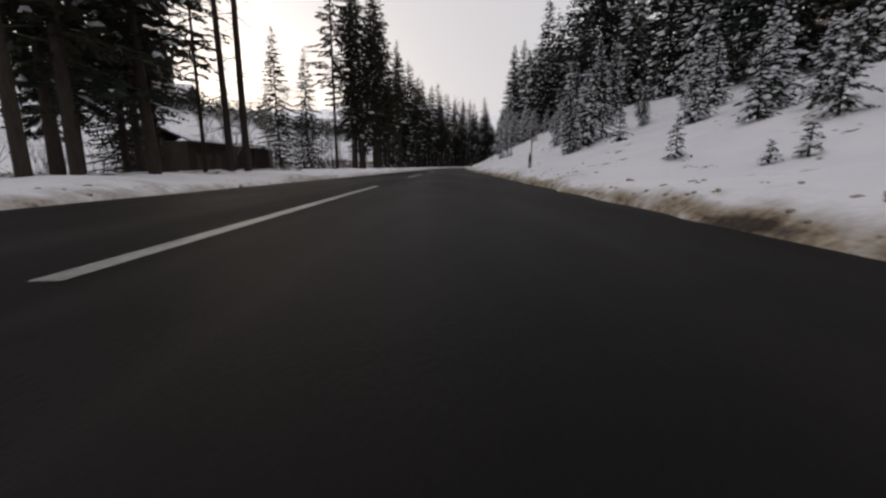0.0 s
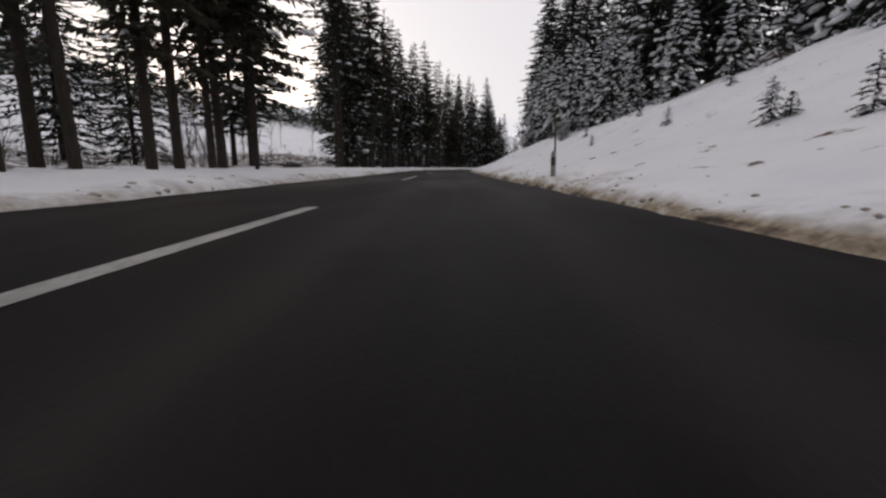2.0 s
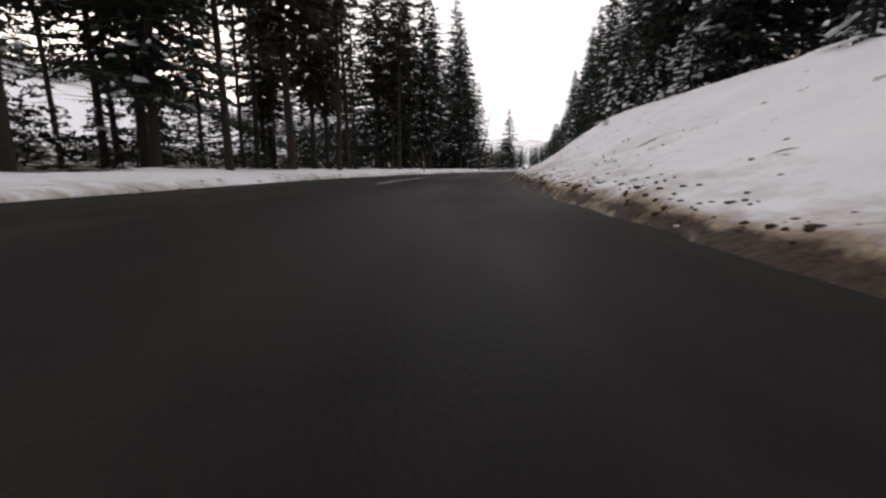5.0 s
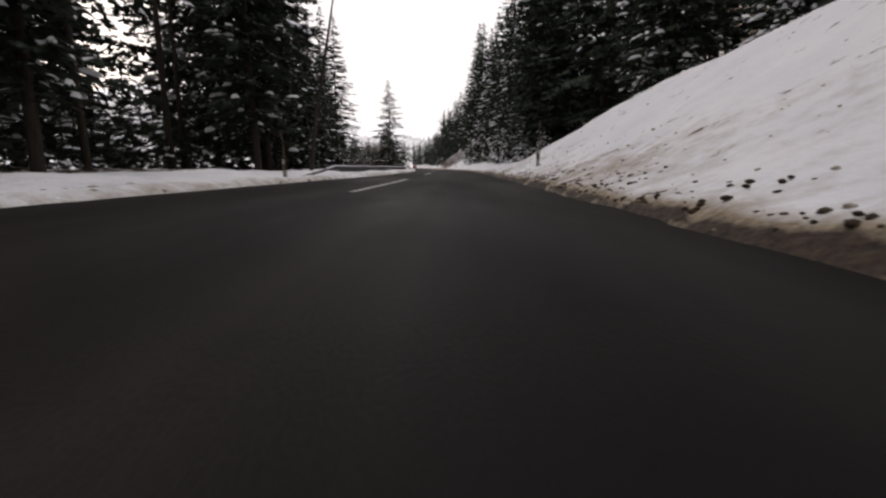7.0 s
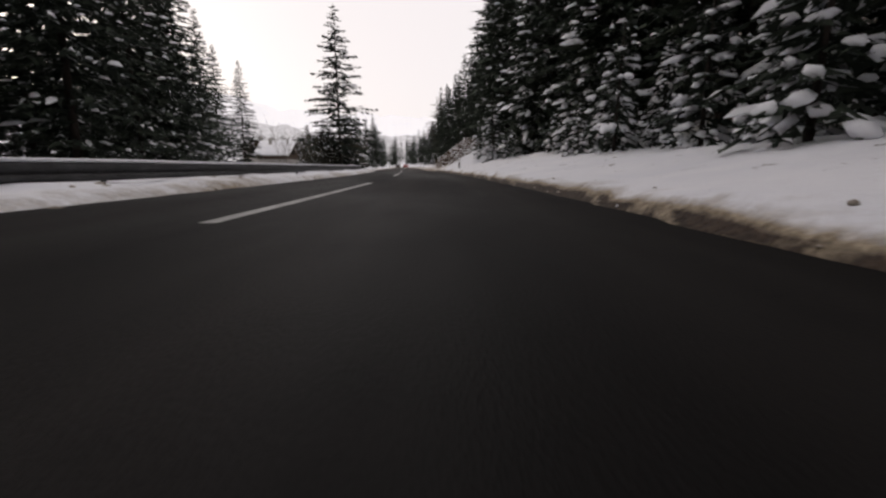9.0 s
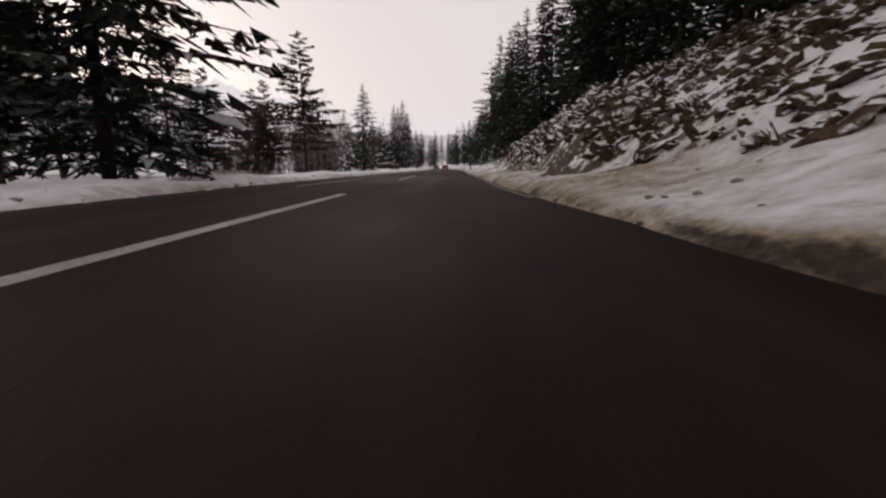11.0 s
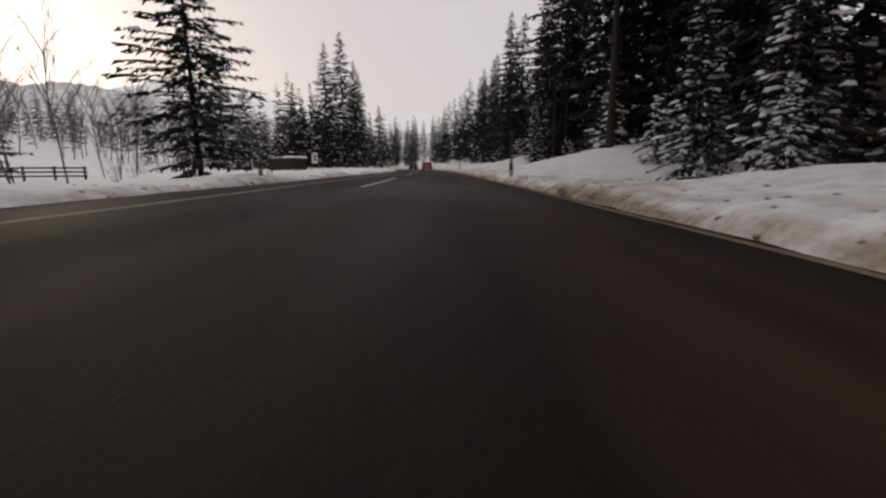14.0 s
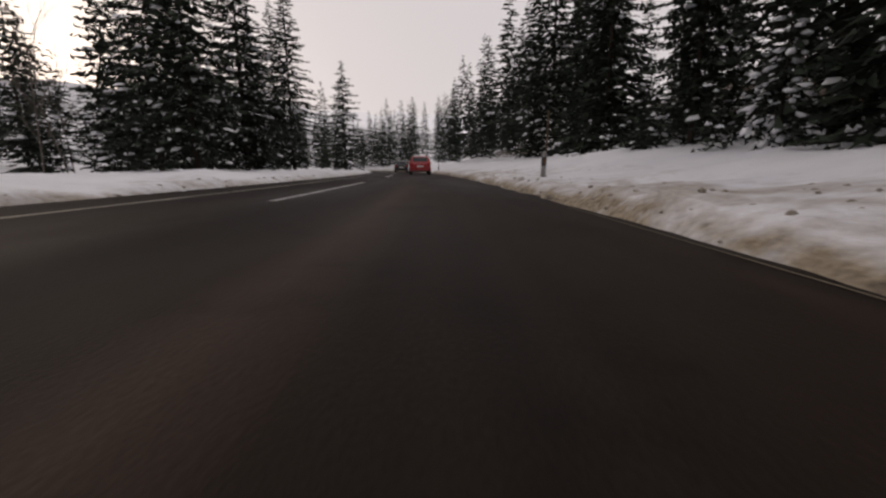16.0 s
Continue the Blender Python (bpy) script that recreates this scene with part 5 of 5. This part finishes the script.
def build_guardrail():
    rail = new("guardrail")
    s = np.concatenate(([165.2, 167.0, 168.8, 170.2], np.arange(172, 240, 2.0)))
    prof = [(0, 0), (.02, -.02), (.075, -.06), (.075, -.11), (.01, -.14), (.01, -.19), (.075, -.22), (.075, -.27), (.02, -.31), (0, -.33)]
    prof = prof + [(x - .012, z) for x, z in prof[::-1]]
    top = np.interp(s, (165.2, 170.2, 172), (.12, .52, .53))
    verts, faces = [], []
    for q, h in zip(s, top):
        u0 = float(CENTRE(q)) - 4.05
        for x, z in prof:
            X, Y = along(q, u0 + x)
            verts.append((float(X), float(Y), h + z))
    n = len(prof)
    for i in range(len(s) - 1):
        for j in range(n):
            faces.append((i * n + j, i * n + (j + 1) % n, (i + 1) * n + (j + 1) % n, (i + 1) * n + j))
    part("beam", mesh_of("beam", verts, faces, MAT["steel"], True), None, rail, "grey galvanised corrugated beam")
    verts, faces = [], []
    for q, h in zip(s[2:], top[2:]):
        u0 = float(CENTRE(q)) - 4.05
        for x, z in ((-.03, .0), (-.02, .035), (.03, .045), (.065, .02), (.06, -.015), (0, -.004)):
            X, Y = along(q, u0 + x)
            verts.append((float(X), float(Y), h + z + .008 * math.sin(q * 2.3)))
    for i in range(len(s) - 3):
        for j in range(6):
            faces.append((i * 6 + j, i * 6 + (j + 1) % 6, (i + 1) * 6 + (j + 1) % 6, (i + 1) * 6 + j))
    part("snow_cap", mesh_of("snow_cap", verts, faces, MAT["snow"], True), None, rail, "thin line of snow on the beam")
    me = None
    for q in np.arange(171, 239, 4.0):
        u0 = float(CENTRE(q)) - 4.11
        if me is None:
            bm = block(-.06, -.045, -.9, .0, .045, .46, bevel=.008)
            ob = part("post", bm, MAT["steel"], rail)
            me = ob.data
        else:
            ob = part("post", me, None, rail)
        ob.matrix_basis = frame_at(float(q), u0)
    tagged(rail, "steel guardrail with snow along its top", "guardrail")


build_guardrail()


def build_leaning_trunk():
    p = spot(170, float(left_edge(170)) - 2.6, .2)
    bm = bmesh.new()
    tube(bm, [(0, 0, 0), (.35, .1, 2.6), (.9, .2, 5.4), (1.5, .2, 8.4)], [.11, .09, .07, .03], 7)
    for k, z in enumerate((2.2, 3.4, 4.4, 5.6, 6.8)):
        a = k * 2.4
        tube(bm, [(z * .15, .1, z), (z * .15 + math.cos(a) * .7, math.sin(a) * .7, z + .35)], [.02, .006], 4)
    ob = part("leaning_trunk", bm, MAT["bark"], None)
    ob.matrix_basis = Matrix.Translation(p) @ pose(0, 0, 0, 0, 0, -heading(170) * 57.3)
    tagged(ob, "dead trunk leaning at the wood's edge", "tree trunk")


build_leaning_trunk()


# ---------------------------------------------------------------- buildings
MAT["plaster"] = plain("pale_plaster", (0.28, 0.265, 0.245), (0.46, 0.44, 0.41), 1.2, 0.85)
MAT["brown_boards"] = plain("brown_boards", (0.035, 0.024, 0.017), (0.11, 0.075, 0.05), 2.0, 0.8, bump=.4, stretch=(6, 6, .7))
MAT["glass"] = plain("dark_window_glass", (0.012, 0.014, 0.017), (0.03, 0.034, 0.04), 2.0, 0.08, spec=.6, bump=0)
MAT["roof_tile"] = plain("dark_roof", (0.04, 0.035, 0.032), (0.09, 0.08, 0.07), 3.0, 0.8)


def roof_slab(x0, x1, y_in, y_out, z_in, z_out, thick):
    """One sloping slab, from the ridge at y_in to the eave at y_out."""
    bm = bmesh.new()
    v = [bm.verts.new(c) for c in ((x0, y_in, z_in), (x1, y_in, z_in), (x1, y_out, z_out), (x0, y_out, z_out), (x0, y_in, z_in + thick), (x1, y_in, z_in + thick), (x1, y_out, z_out + thick), (x0, y_out, z_out + thick))]
    for f in ((0, 1, 2, 3), (7, 6, 5, 4), (0, 4, 5, 1), (1, 5, 6, 2), (2, 6, 7, 3), (3, 7, 4, 0)):
        bm.faces.new([v[i] for i in f])
    bmesh.ops.recalc_face_normals(bm, faces=bm.faces)
    return bm


def snow_slab(x0, x1, y_in, y_out, z_in, z_out, thick, seed):
    """A soft blanket of snow on a roof's slope."""
    bm = bmesh.new()
    nx, ny = 14, 9
    rows = []
    for i in range(nx + 1):
        row = []
        for j in range(ny + 1):
            a, b = i / nx, j / ny
            edge = min(1, 6 * min(a, 1 - a), 8 * (1 - b) + .05)
            z = z_in + (z_out - z_in) * b + thick * (.35 + .65 * edge ** .5) + .05 * noise.noise(Vector((a * 5, b * 5, seed)))
            row.append(bm.verts.new((x0 + (x1 - x0) * a, y_in + (y_out - y_in) * b, z)))
        rows.append(row)
    for i in range(nx):
        for j in range(ny):
            bm.faces.new((rows[i][j], rows[i + 1][j], rows[i + 1][j + 1], rows[i][j + 1]))
    r = bmesh.ops.extrude_face_region(bm, geom=list(bm.faces))
    for v in r["geom"]:
        if isinstance(v, bmesh.types.BMVert):
            v.co.z -= thick * .9
    bmesh.ops.recalc_face_normals(bm, faces=bm.faces)
    return bm


def window(parent, m, w, h):
    win = part("window", block(-w / 2, -.02, -h / 2, w / 2, .02, h / 2), MAT["glass"], parent, "dark window pane")
    win.matrix_basis = m
    for name, a in (("frame_top", (-w / 2 - .07, -.05, h / 2, w / 2 + .07, .04, h / 2 + .07)), ("sill", (-w / 2 - .1, -.09, -h / 2 - .08, w / 2 + .1, .04, -h / 2)),
                    ("frame_side", (-w / 2 - .07, -.05, -h / 2, -w / 2, .04, h / 2)), ("frame_side", (w / 2, -.05, -h / 2, w / 2 + .07, .04, h / 2)), ("mullion", (-.03, -.04, -h / 2, .03, -.021, h / 2))):
        part(name, block(*a, bevel=.008), MAT["old_wood"], win)
    return win


def chalet(name, label, L, W, eave, ridge, lower, m, seed, balcony=True, overhang=.9):
    """A gabled house: the ridge runs along x, the lower storey is plastered."""
    h = new(name)
    h.matrix_basis = m
    part("lower_wall", block(-L / 2, -W / 2, -2.0, L / 2, W / 2, lower, bevel=.03), MAT["plaster"], h, "pale plastered lower storey")
    bm = bmesh.new()
    pts = [(-W / 2 - .02, lower), (W / 2 + .02, lower), (W / 2 + .02, eave), (0, ridge - .12), (-W / 2 - .02, eave)]
    ends = [[bm.verts.new((x, y, z)) for y, z in pts] for x in (-L / 2 - .02, L / 2 + .02)]
    bm.faces.new(ends[0]), bm.faces.new(ends[1][::-1])
    for k in range(5):
        bm.faces.new((ends[0][k], ends[0][(k + 1) % 5], ends[1][(k + 1) % 5], ends[1][k]))
    bmesh.ops.recalc_face_normals(bm, faces=bm.faces)
    part("upper_wall", bm, MAT["brown_boards"], h, "dark boarded upper storey")
    slope = (ridge - eave) / (W / 2)
    out = W / 2 + overhang
    ze = ridge - slope * out
    for k in (-1, 1):
        r = part("roof", roof_slab(-L / 2 - overhang, L / 2 + overhang, 0, k * out, ridge, ze, .14), MAT["roof_tile"], h)
        part("roof_snow", snow_slab(-L / 2 - overhang + .05, L / 2 + overhang - .05, 0, k * (out - .05), ridge + .14, ze + .14, .26, seed + k), MAT["snow"], r, "thick blanket of snow", True)
    part("chimney", block(-L * .2 - .3, -1.3, ridge - 1.2, -L * .2 + .3, -.7, ridge + .9, bevel=.03), MAT["plaster"], h)
    for x in (-L * .3, 0, L * .3):
        for y, t in ((-W / 2 - .03, 0), (W / 2 + .03, 180)):
            window(h, pose(x, y, lower * .5, 0, 0, t), 1.0, min(1.1, lower * .5))
            if eave - lower > 1.6:
                window(h, pose(x, y, (lower + eave) / 2, 0, 0, t), .95, 1.1)
    for x, t in ((-L / 2 - .05, -90), (L / 2 + .05, 90)):
        for y in (-W * .25, W * .25):
            window(h, pose(x, y, lower * .5, 0, 0, t), 1.0, min(1.1, lower * .5))
        window(h, pose(x, 0, (lower + ridge) / 2 - .2, 0, 0, t), 1.3, 1.1)
        if balcony:
            k = -1 if x < 0 else 1
            b = part("balcony", block(min(x, x + k * 1.0), -W * .42, lower - .05, max(x, x + k * 1.0), W * .42, lower + .08, bevel=.02), MAT["brown_boards"], h)
            for j in range(9):
                y = -W * .42 + W * .84 * j / 8
                part("baluster", block(x + k * .93 - .03, y - .04, lower + .08, x + k * .93 + .03, y + .04, lower + .95), MAT["brown_boards"], b)
            part("handrail", block(x + k * .93 - .05, -W * .43, lower + .95, x + k * .93 + .05, W * .43, lower + 1.03, bevel=.01), MAT["brown_boards"], b)
    return tagged(h, label, "house")


def at_ground(s, u, turn, dz=0.0):
    x, y = along(s, u)
    return Matrix.Translation((float(x), float(y), float(ground_height(s, u)) + dz)) @ pose(0, 0, 0, 0, 0, turn)


chalet("chalet", "boarded chalet with snowy roof above the slope", 13, 10, 6.2, 9.0, 3.4, at_ground(95, -71, -20, 1.4), 1)
chalet("chalet", "distant chalet half hidden by the hill's crest", 11, 9, 5.4, 8.0, 3.0, at_ground(113, -82, 10, -1.6), 2)
chalet("chalet", "plastered chalet with deep snow on its roof", 6.8, 7.2, 4.1, 6.7, 2.8, Matrix.Translation((39.4, 298.0, -.7)) @ pose(0, 0, 0, 0, 0, -25), 3, False, .9)
chalet("chalet", "dark chalet with snowy roof behind another house", 8.0, 6.0, 5.6, 7.4, 2.8, Matrix.Translation((35.5, 311.1, -.2)) @ pose(0, 0, 0, 0, 0, 75), 4, False, .7)


def boards(parent, x0, x1, z0, z1, y, face, width=.22, seed=0):
    """Upright boards nailed along a wall."""
    rng = random.Random(seed)
    meshes = [None] * 3
    n = max(1, int((x1 - x0) / width))
    w = (x1 - x0) / n
    for i in range(n):
        k = i % 3
        if meshes[k] is None:
            bm = block(-w / 2 + .006, -.012, 0, w / 2 - .006, .014 + .004 * k, z1 - z0, bevel=.004)
            ob = part("board", bm, MAT["old_wood"], parent)
            meshes[k] = ob.data
        else:
            ob = part("board", meshes[k], None, parent)
        ob.matrix_basis = pose(x0 + (i + .5) * w, y, z0 - rng.uniform(0, .03), 0, 0, face)


def barn():
    """The long dark shed below the slope, its front towards the road (-y)."""
    b = new("timber_shed")
    x, y = along(59.5, -27)
    b.matrix_basis = Matrix.Translation((float(x), float(y), .1)) @ pose(0, 0, 0, 0, 0, 90 - math.degrees(heading(59)))
    # x runs along the road, -y faces it
    wall = part("wall", block(-7.5, .03, -.6, 7.5, 6, 3.3), MAT["old_wood"], b)
    boards(wall, -7.5, 7.5, -.05, 3.3, .014, 0, .3, 3)
    for k, x in enumerate((-7.44, -3.7, 0, 3.7, 7.44)):
        part("post", block(x - .08, -.06, -.1, x + .08, .0, 3.3, bevel=.01), MAT["old_wood"], b)
    r = part("roof", roof_slab(-8.1, 8.1, 7.0, -1.0, 4.5, 3.35, .14), MAT["roof_tile"], b)
    part("roof_snow", snow_slab(-8.05, 8.05, 7.0, -.95, 4.64, 3.49, .22, 5), MAT["snow"], r, "blanket of snow", True)
    wing = part("wing", block(-15.0, -1.0, -.6, -7.56, 6, 3.3), MAT["old_wood"], b)
    boards(wing, -15.0, -7.56, -.05, 3.2, -1.02, 0, .3, 4)
    for k in (-1, 1):
        r = part("wing_roof", roof_slab(-15.6, -7.0, 2.5, 2.5 + k * 4.4, 5.0, 3.1, .14), MAT["roof_tile"], b)
        part("roof_snow", snow_slab(-15.55, -7.05, 2.5, 2.5 + k * 4.35, 5.14, 3.24, .2, 7 + k), MAT["snow"], r, "blanket of snow", True)
    for x in (-13.2, -11.4, -9.4):
        part("door", block(x - .55, -1.09, -.1, x + .55, -1.035, 2.1, bevel=.01), MAT["brown_boards"], b, "plank door")
    tagged(b, "long dark weathered timber shed with snow on roof", "shed")


barn()


def bin_shed():
    b = new("board_hut")
    b.matrix_basis = frame_at(346.8, -17.4, float(ground_height(346.8, -17.4)), -40)
    # x runs along the road, y away from it
    body = part("body", block(-2.2, .0, -.4, 2.2, 1.8, 1.32), MAT["old_wood"], b)
    boards(body, -2.2, 2.2, -.05, 1.32, -.018, 0, .16, 8)
    roof = part("roof", block(-2.4, -.25, 1.32, 2.4, 2.0, 1.42, bevel=.01), MAT["roof_tile"], b)
    part("roof_snow", snow_slab(.7, 2.35, 1.9, -.2, 1.42, 1.42, .2, 11), MAT["snow"], roof, "pillow of snow", True)
    part("roof_snow", snow_slab(-2.3, .5, 1.9, -.2, 1.42, 1.42, .08, 12), MAT["snow"], roof, "thin snow", True)
    tagged(b, "low weathered board hut with snow-capped flat roof", "hut")


bin_shed()


def info_board():
    b = new("information_board")
    b.matrix_basis = frame_at(354.7, -15.4, float(ground_height(354.7, -15.4)), -12)
    for x in (-.42, .42):
        part("post", block(x - .045, -.045, -.4, x + .045, .045, 2.0, bevel=.008), MAT["pole_wood"], b)
    panel = part("panel", block(-.40, -.03, .75, .40, .03, 2.05, bevel=.01), MAT["white_panel"], b, "white notice panel")
    for x, z, w, h in ((.05, 1.62, .36, .3), (.05, 1.2, .36, .3), (-.12, 1.9, .3, .06)):
        part("picture", block(x - w / 2, -.037, z - h / 2, x + w / 2, -.031, z + h / 2), MAT["black"], panel, "dark unreadable picture")
    tagged(b, "white notice board on two wooden posts", "sign")


MAT["white_panel"] = plain("white_sheet", (0.62, 0.62, 0.62), (0.78, 0.78, 0.77), 3.0, 0.5, bump=0)
info_board()


def small_sign():
    b = new("wooden_sign")
    b.matrix_basis = frame_at(257.5, -9.8, float(ground_height(257.5, -9.8)))
    part("post", block(-.05, -.05, -.4, .05, .05, 1.0, bevel=.01), MAT["pole_wood"], b)
    part("board", block(-.22, -.09, .68, .22, -.05, 1.02, bevel=.012), MAT["old_wood"], b, "dark weathered board")
    tagged(b, "small dark wooden sign on a post", "sign")


small_sign()


def rail_fence():
    f = new("wooden_fence")
    f.matrix_basis = frame_at(333, -32, float(ground_height(333, -32)), 20)
    for x in (-3, -1, 1, 3):
        part("post", block(x - .07, -.07, -.5, x + .07, .07, 1.15, bevel=.015), MAT["old_wood"], f)
    for z in (.35, .68, 1.0):
        r = part("rail", block(-3.2, -.12, z - .06, 3.2, -.07, z + .06, bevel=.01), MAT["old_wood"], f)
        part("snow_line", block(-3.15, -.12, z + .06, 3.15, -.06, z + .085, bevel=.01), MAT["snow"], r, "thin snow")
    tagged(f, "old wooden rail fence in the snow", "fence")


rail_fence()

# ---------------------------------------------------------------- cars ahead
def car(name, label, paint):
    """A small hatchback; its tail faces -y, its wheels stand on z = 0."""
    c = new(name)
    # the body: cross-sections along y, each as width and height of sill, belt and roof
    secs = [(-2.02, .60, .42, .80, .0), (-1.98, .80, .30, .92, .0), (-1.75, .84, .26, .96, .0), (-1.2, .86, .24, .97, .0), (.4, .86, .24, .96, .0), (1.2, .85, .24, .90, .0), (1.75, .80, .26, .74, .0), (2.0, .62, .36, .62, .0)]
    bm = bmesh.new()
    rings = []
    for y, w, lo, hi, _ in secs:
        rings.append([bm.verts.new(p) for p in ((-w * .92, y, lo), (w * .92, y, lo), (w, y, lo + .14), (w * 1.0, y, (lo + hi) / 2), (w * .95, y, hi), (-w * .95, y, hi), (-w, y, (lo + hi) / 2), (-w, y, lo + .14))])
    for a, b in zip(rings, rings[1:]):
        for k in range(8):
            bm.faces.new((a[k], a[(k + 1) % 8], b[(k + 1) % 8], b[k]))
    bm.faces.new(rings[0][::-1]), bm.faces.new(rings[-1])
    bmesh.ops.recalc_face_normals(bm, faces=bm.faces)
    body = part("body", bm, paint, c, smooth=False)
    bm = bmesh.new()
    rings = []
    for y, w, z in ((-1.92, .78, .93), (-1.60, .62, 1.40), (-1.2, .60, 1.46), (-.1, .60, 1.46), (.35, .62, 1.36), (1.15, .78, .90)):
        rings.append((bm.verts.new((-w, y, z)), bm.verts.new((w, y, z))))
    low = [(bm.verts.new((-.80, y, .90)), bm.verts.new((.80, y, .90))) for y in (-1.92, -1.60, -1.2, -.1, .35, 1.15)]
    for k in range(5):
        bm.faces.new((rings[k][0], rings[k][1], rings[k + 1][1], rings[k + 1][0]))
        for j in (0, 1):
            bm.faces.new((low[k][j], low[k + 1][j], rings[k + 1][j], rings[k][j]))
    bmesh.ops.remove_doubles(bm, verts=bm.verts, dist=.002)
    bmesh.ops.recalc_face_normals(bm, faces=bm.faces)
    part("cabin", bm, paint, c)
    rear = part("rear_window", block(-.58, -.012, -.19, .58, .012, .19, bevel=.02), MAT["glass"], c, "dark rear window")
    rear.matrix_basis = pose(0, -1.785, 1.18, -34, 0, 0)
    for k in (-1, 1):
        side = part("side_window", block(-.012, -.95, -.16, .012, .85, .16, bevel=.02), MAT["glass"], c)
        side.matrix_basis = pose(k * .735, -.45, 1.16, 0, -k * 21, 0)
        part("tail_light", block(k * .68 - .12, -2.03, .70, k * .68 + .12, -1.93, .90, bevel=.02), MAT["tail_red"], c, "red tail light")
        part("mirror", block(k * .93 - .08, .55, .93, k * .93 + .08, .68, 1.05, bevel=.03), paint, c)
        for y in (-1.28, 1.28):
            bm = bmesh.new()
            bmesh.ops.create_cone(bm, cap_ends=True, segments=20, radius1=.31, radius2=.31, depth=.2, matrix=pose(k * .74, y, .31, 0, 90, 0))
            es = [e for e in bm.edges if len(e.link_faces) == 2 and abs(e.calc_face_angle(0)) > 1]
            bmesh.ops.bevel(bm, geom=es, offset=.03, segments=2, affect="EDGES")
            wheel = part("wheel", bm, MAT["black"], c, "black tyre")
            bm = bmesh.new()
            bmesh.ops.create_cone(bm, cap_ends=True, segments=16, radius1=.2, radius2=.17, depth=.03, matrix=pose(k * .85, y, .31, 0, 90 * k, 0))
            part("rim", bm, MAT["steel"], wheel)
    part("bumper", block(-.80, -2.08, .34, .80, -1.9, .56, bevel=.05), paint, c)
    part("number_plate", block(-.26, -2.095, .60, .26, -2.0, .71, bevel=.005), MAT["white_panel"], c, "pale number plate")
    return tagged(c, label, "car")


def car_paint(name, c):
    m = Nodes(name, .32, 0.0, .5)
    m.bsdf.inputs["Coat Weight"].default_value = .5
    m.color(m.ramp(m.noise(1.5, 4), [(.3, tuple(x * .75 for x in c)), (.7, c)]))
    return m.mat


MAT["tail_red"] = plain("red_lens", (0.30, 0.01, 0.01), (0.45, 0.02, 0.02), 9.0, 0.15, bump=0)
red = car("hatchback_car", "red hatchback driving away on the asphalt", car_paint("red_paint", (0.42, 0.018, 0.022)))
red.matrix_basis = frame_at(376, -.35)
part("roof_snow", snow_slab(-.52, .52, -.2, -1.35, 1.46, 1.46, .035, 3), MAT["snow"], red, "dusting of snow", True)
dark = car("hatchback_car", "dark hatchback further along the road", car_paint("dark_paint", (0.02, 0.022, 0.026)))
dark.matrix_basis = frame_at(396, -1.7)


# ---------------------------------------------------------------- far mountains
def mountain_range(name, label, radius, rows, seed, deep, material):
    """A far ridge: bearings in degrees and its height as degrees above the horizon."""
    az = np.arange(rows[0][0], rows[-1][0] + .01, .35)
    el = np.interp(az, *zip(*rows))
    cx, cy = 40.0, 160.0
    verts, faces = [], []
    n = 24
    for i, (a, e) in enumerate(zip(az, el)):
        jag = .55 * noise.noise(Vector((a * .42, seed, 0))) + .3 * noise.noise(Vector((a * 1.3, seed, 3))) + .12 * noise.noise(Vector((a * 4.0, seed, 6)))
        top = radius * math.tan(radians(max(.8, e + jag)))
        for j in range(n):
            q = j / (n - 1)
            r = radius - deep * (1 - q)
            z = -20 + (top + 20) * q ** 1.25 + top * .045 * noise.noise(Vector((a * .35, q * 2.2, seed))) * math.sin(math.pi * q)
            verts.append((cx + math.sin(radians(a)) * r, cy + math.cos(radians(a)) * r, z))
    for i in range(len(az) - 1):
        for j in range(n - 1):
            faces.append((i * n + j, (i + 1) * n + j, (i + 1) * n + j + 1, i * n + j + 1))
    tagged(new(name, mesh_of(name, verts, faces, material, True)), label, "mountain", kind="structure")


def haze_glow(material, amount):
    """Far slopes get a faint emission of sky colour in place of haze."""
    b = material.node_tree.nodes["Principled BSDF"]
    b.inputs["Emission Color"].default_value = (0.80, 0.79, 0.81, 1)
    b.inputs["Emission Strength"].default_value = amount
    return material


# both backdrop materials glow faintly so that they pale into the sky
MAT["far_hill"] = haze_glow(plain("wooded_snowy_hill", (0.30, 0.305, 0.315), (0.74, 0.74, 0.76), 0.03, 0.9, bump=0, grain=0.12), .14)
haze_glow(MAT["mountain"], .26)
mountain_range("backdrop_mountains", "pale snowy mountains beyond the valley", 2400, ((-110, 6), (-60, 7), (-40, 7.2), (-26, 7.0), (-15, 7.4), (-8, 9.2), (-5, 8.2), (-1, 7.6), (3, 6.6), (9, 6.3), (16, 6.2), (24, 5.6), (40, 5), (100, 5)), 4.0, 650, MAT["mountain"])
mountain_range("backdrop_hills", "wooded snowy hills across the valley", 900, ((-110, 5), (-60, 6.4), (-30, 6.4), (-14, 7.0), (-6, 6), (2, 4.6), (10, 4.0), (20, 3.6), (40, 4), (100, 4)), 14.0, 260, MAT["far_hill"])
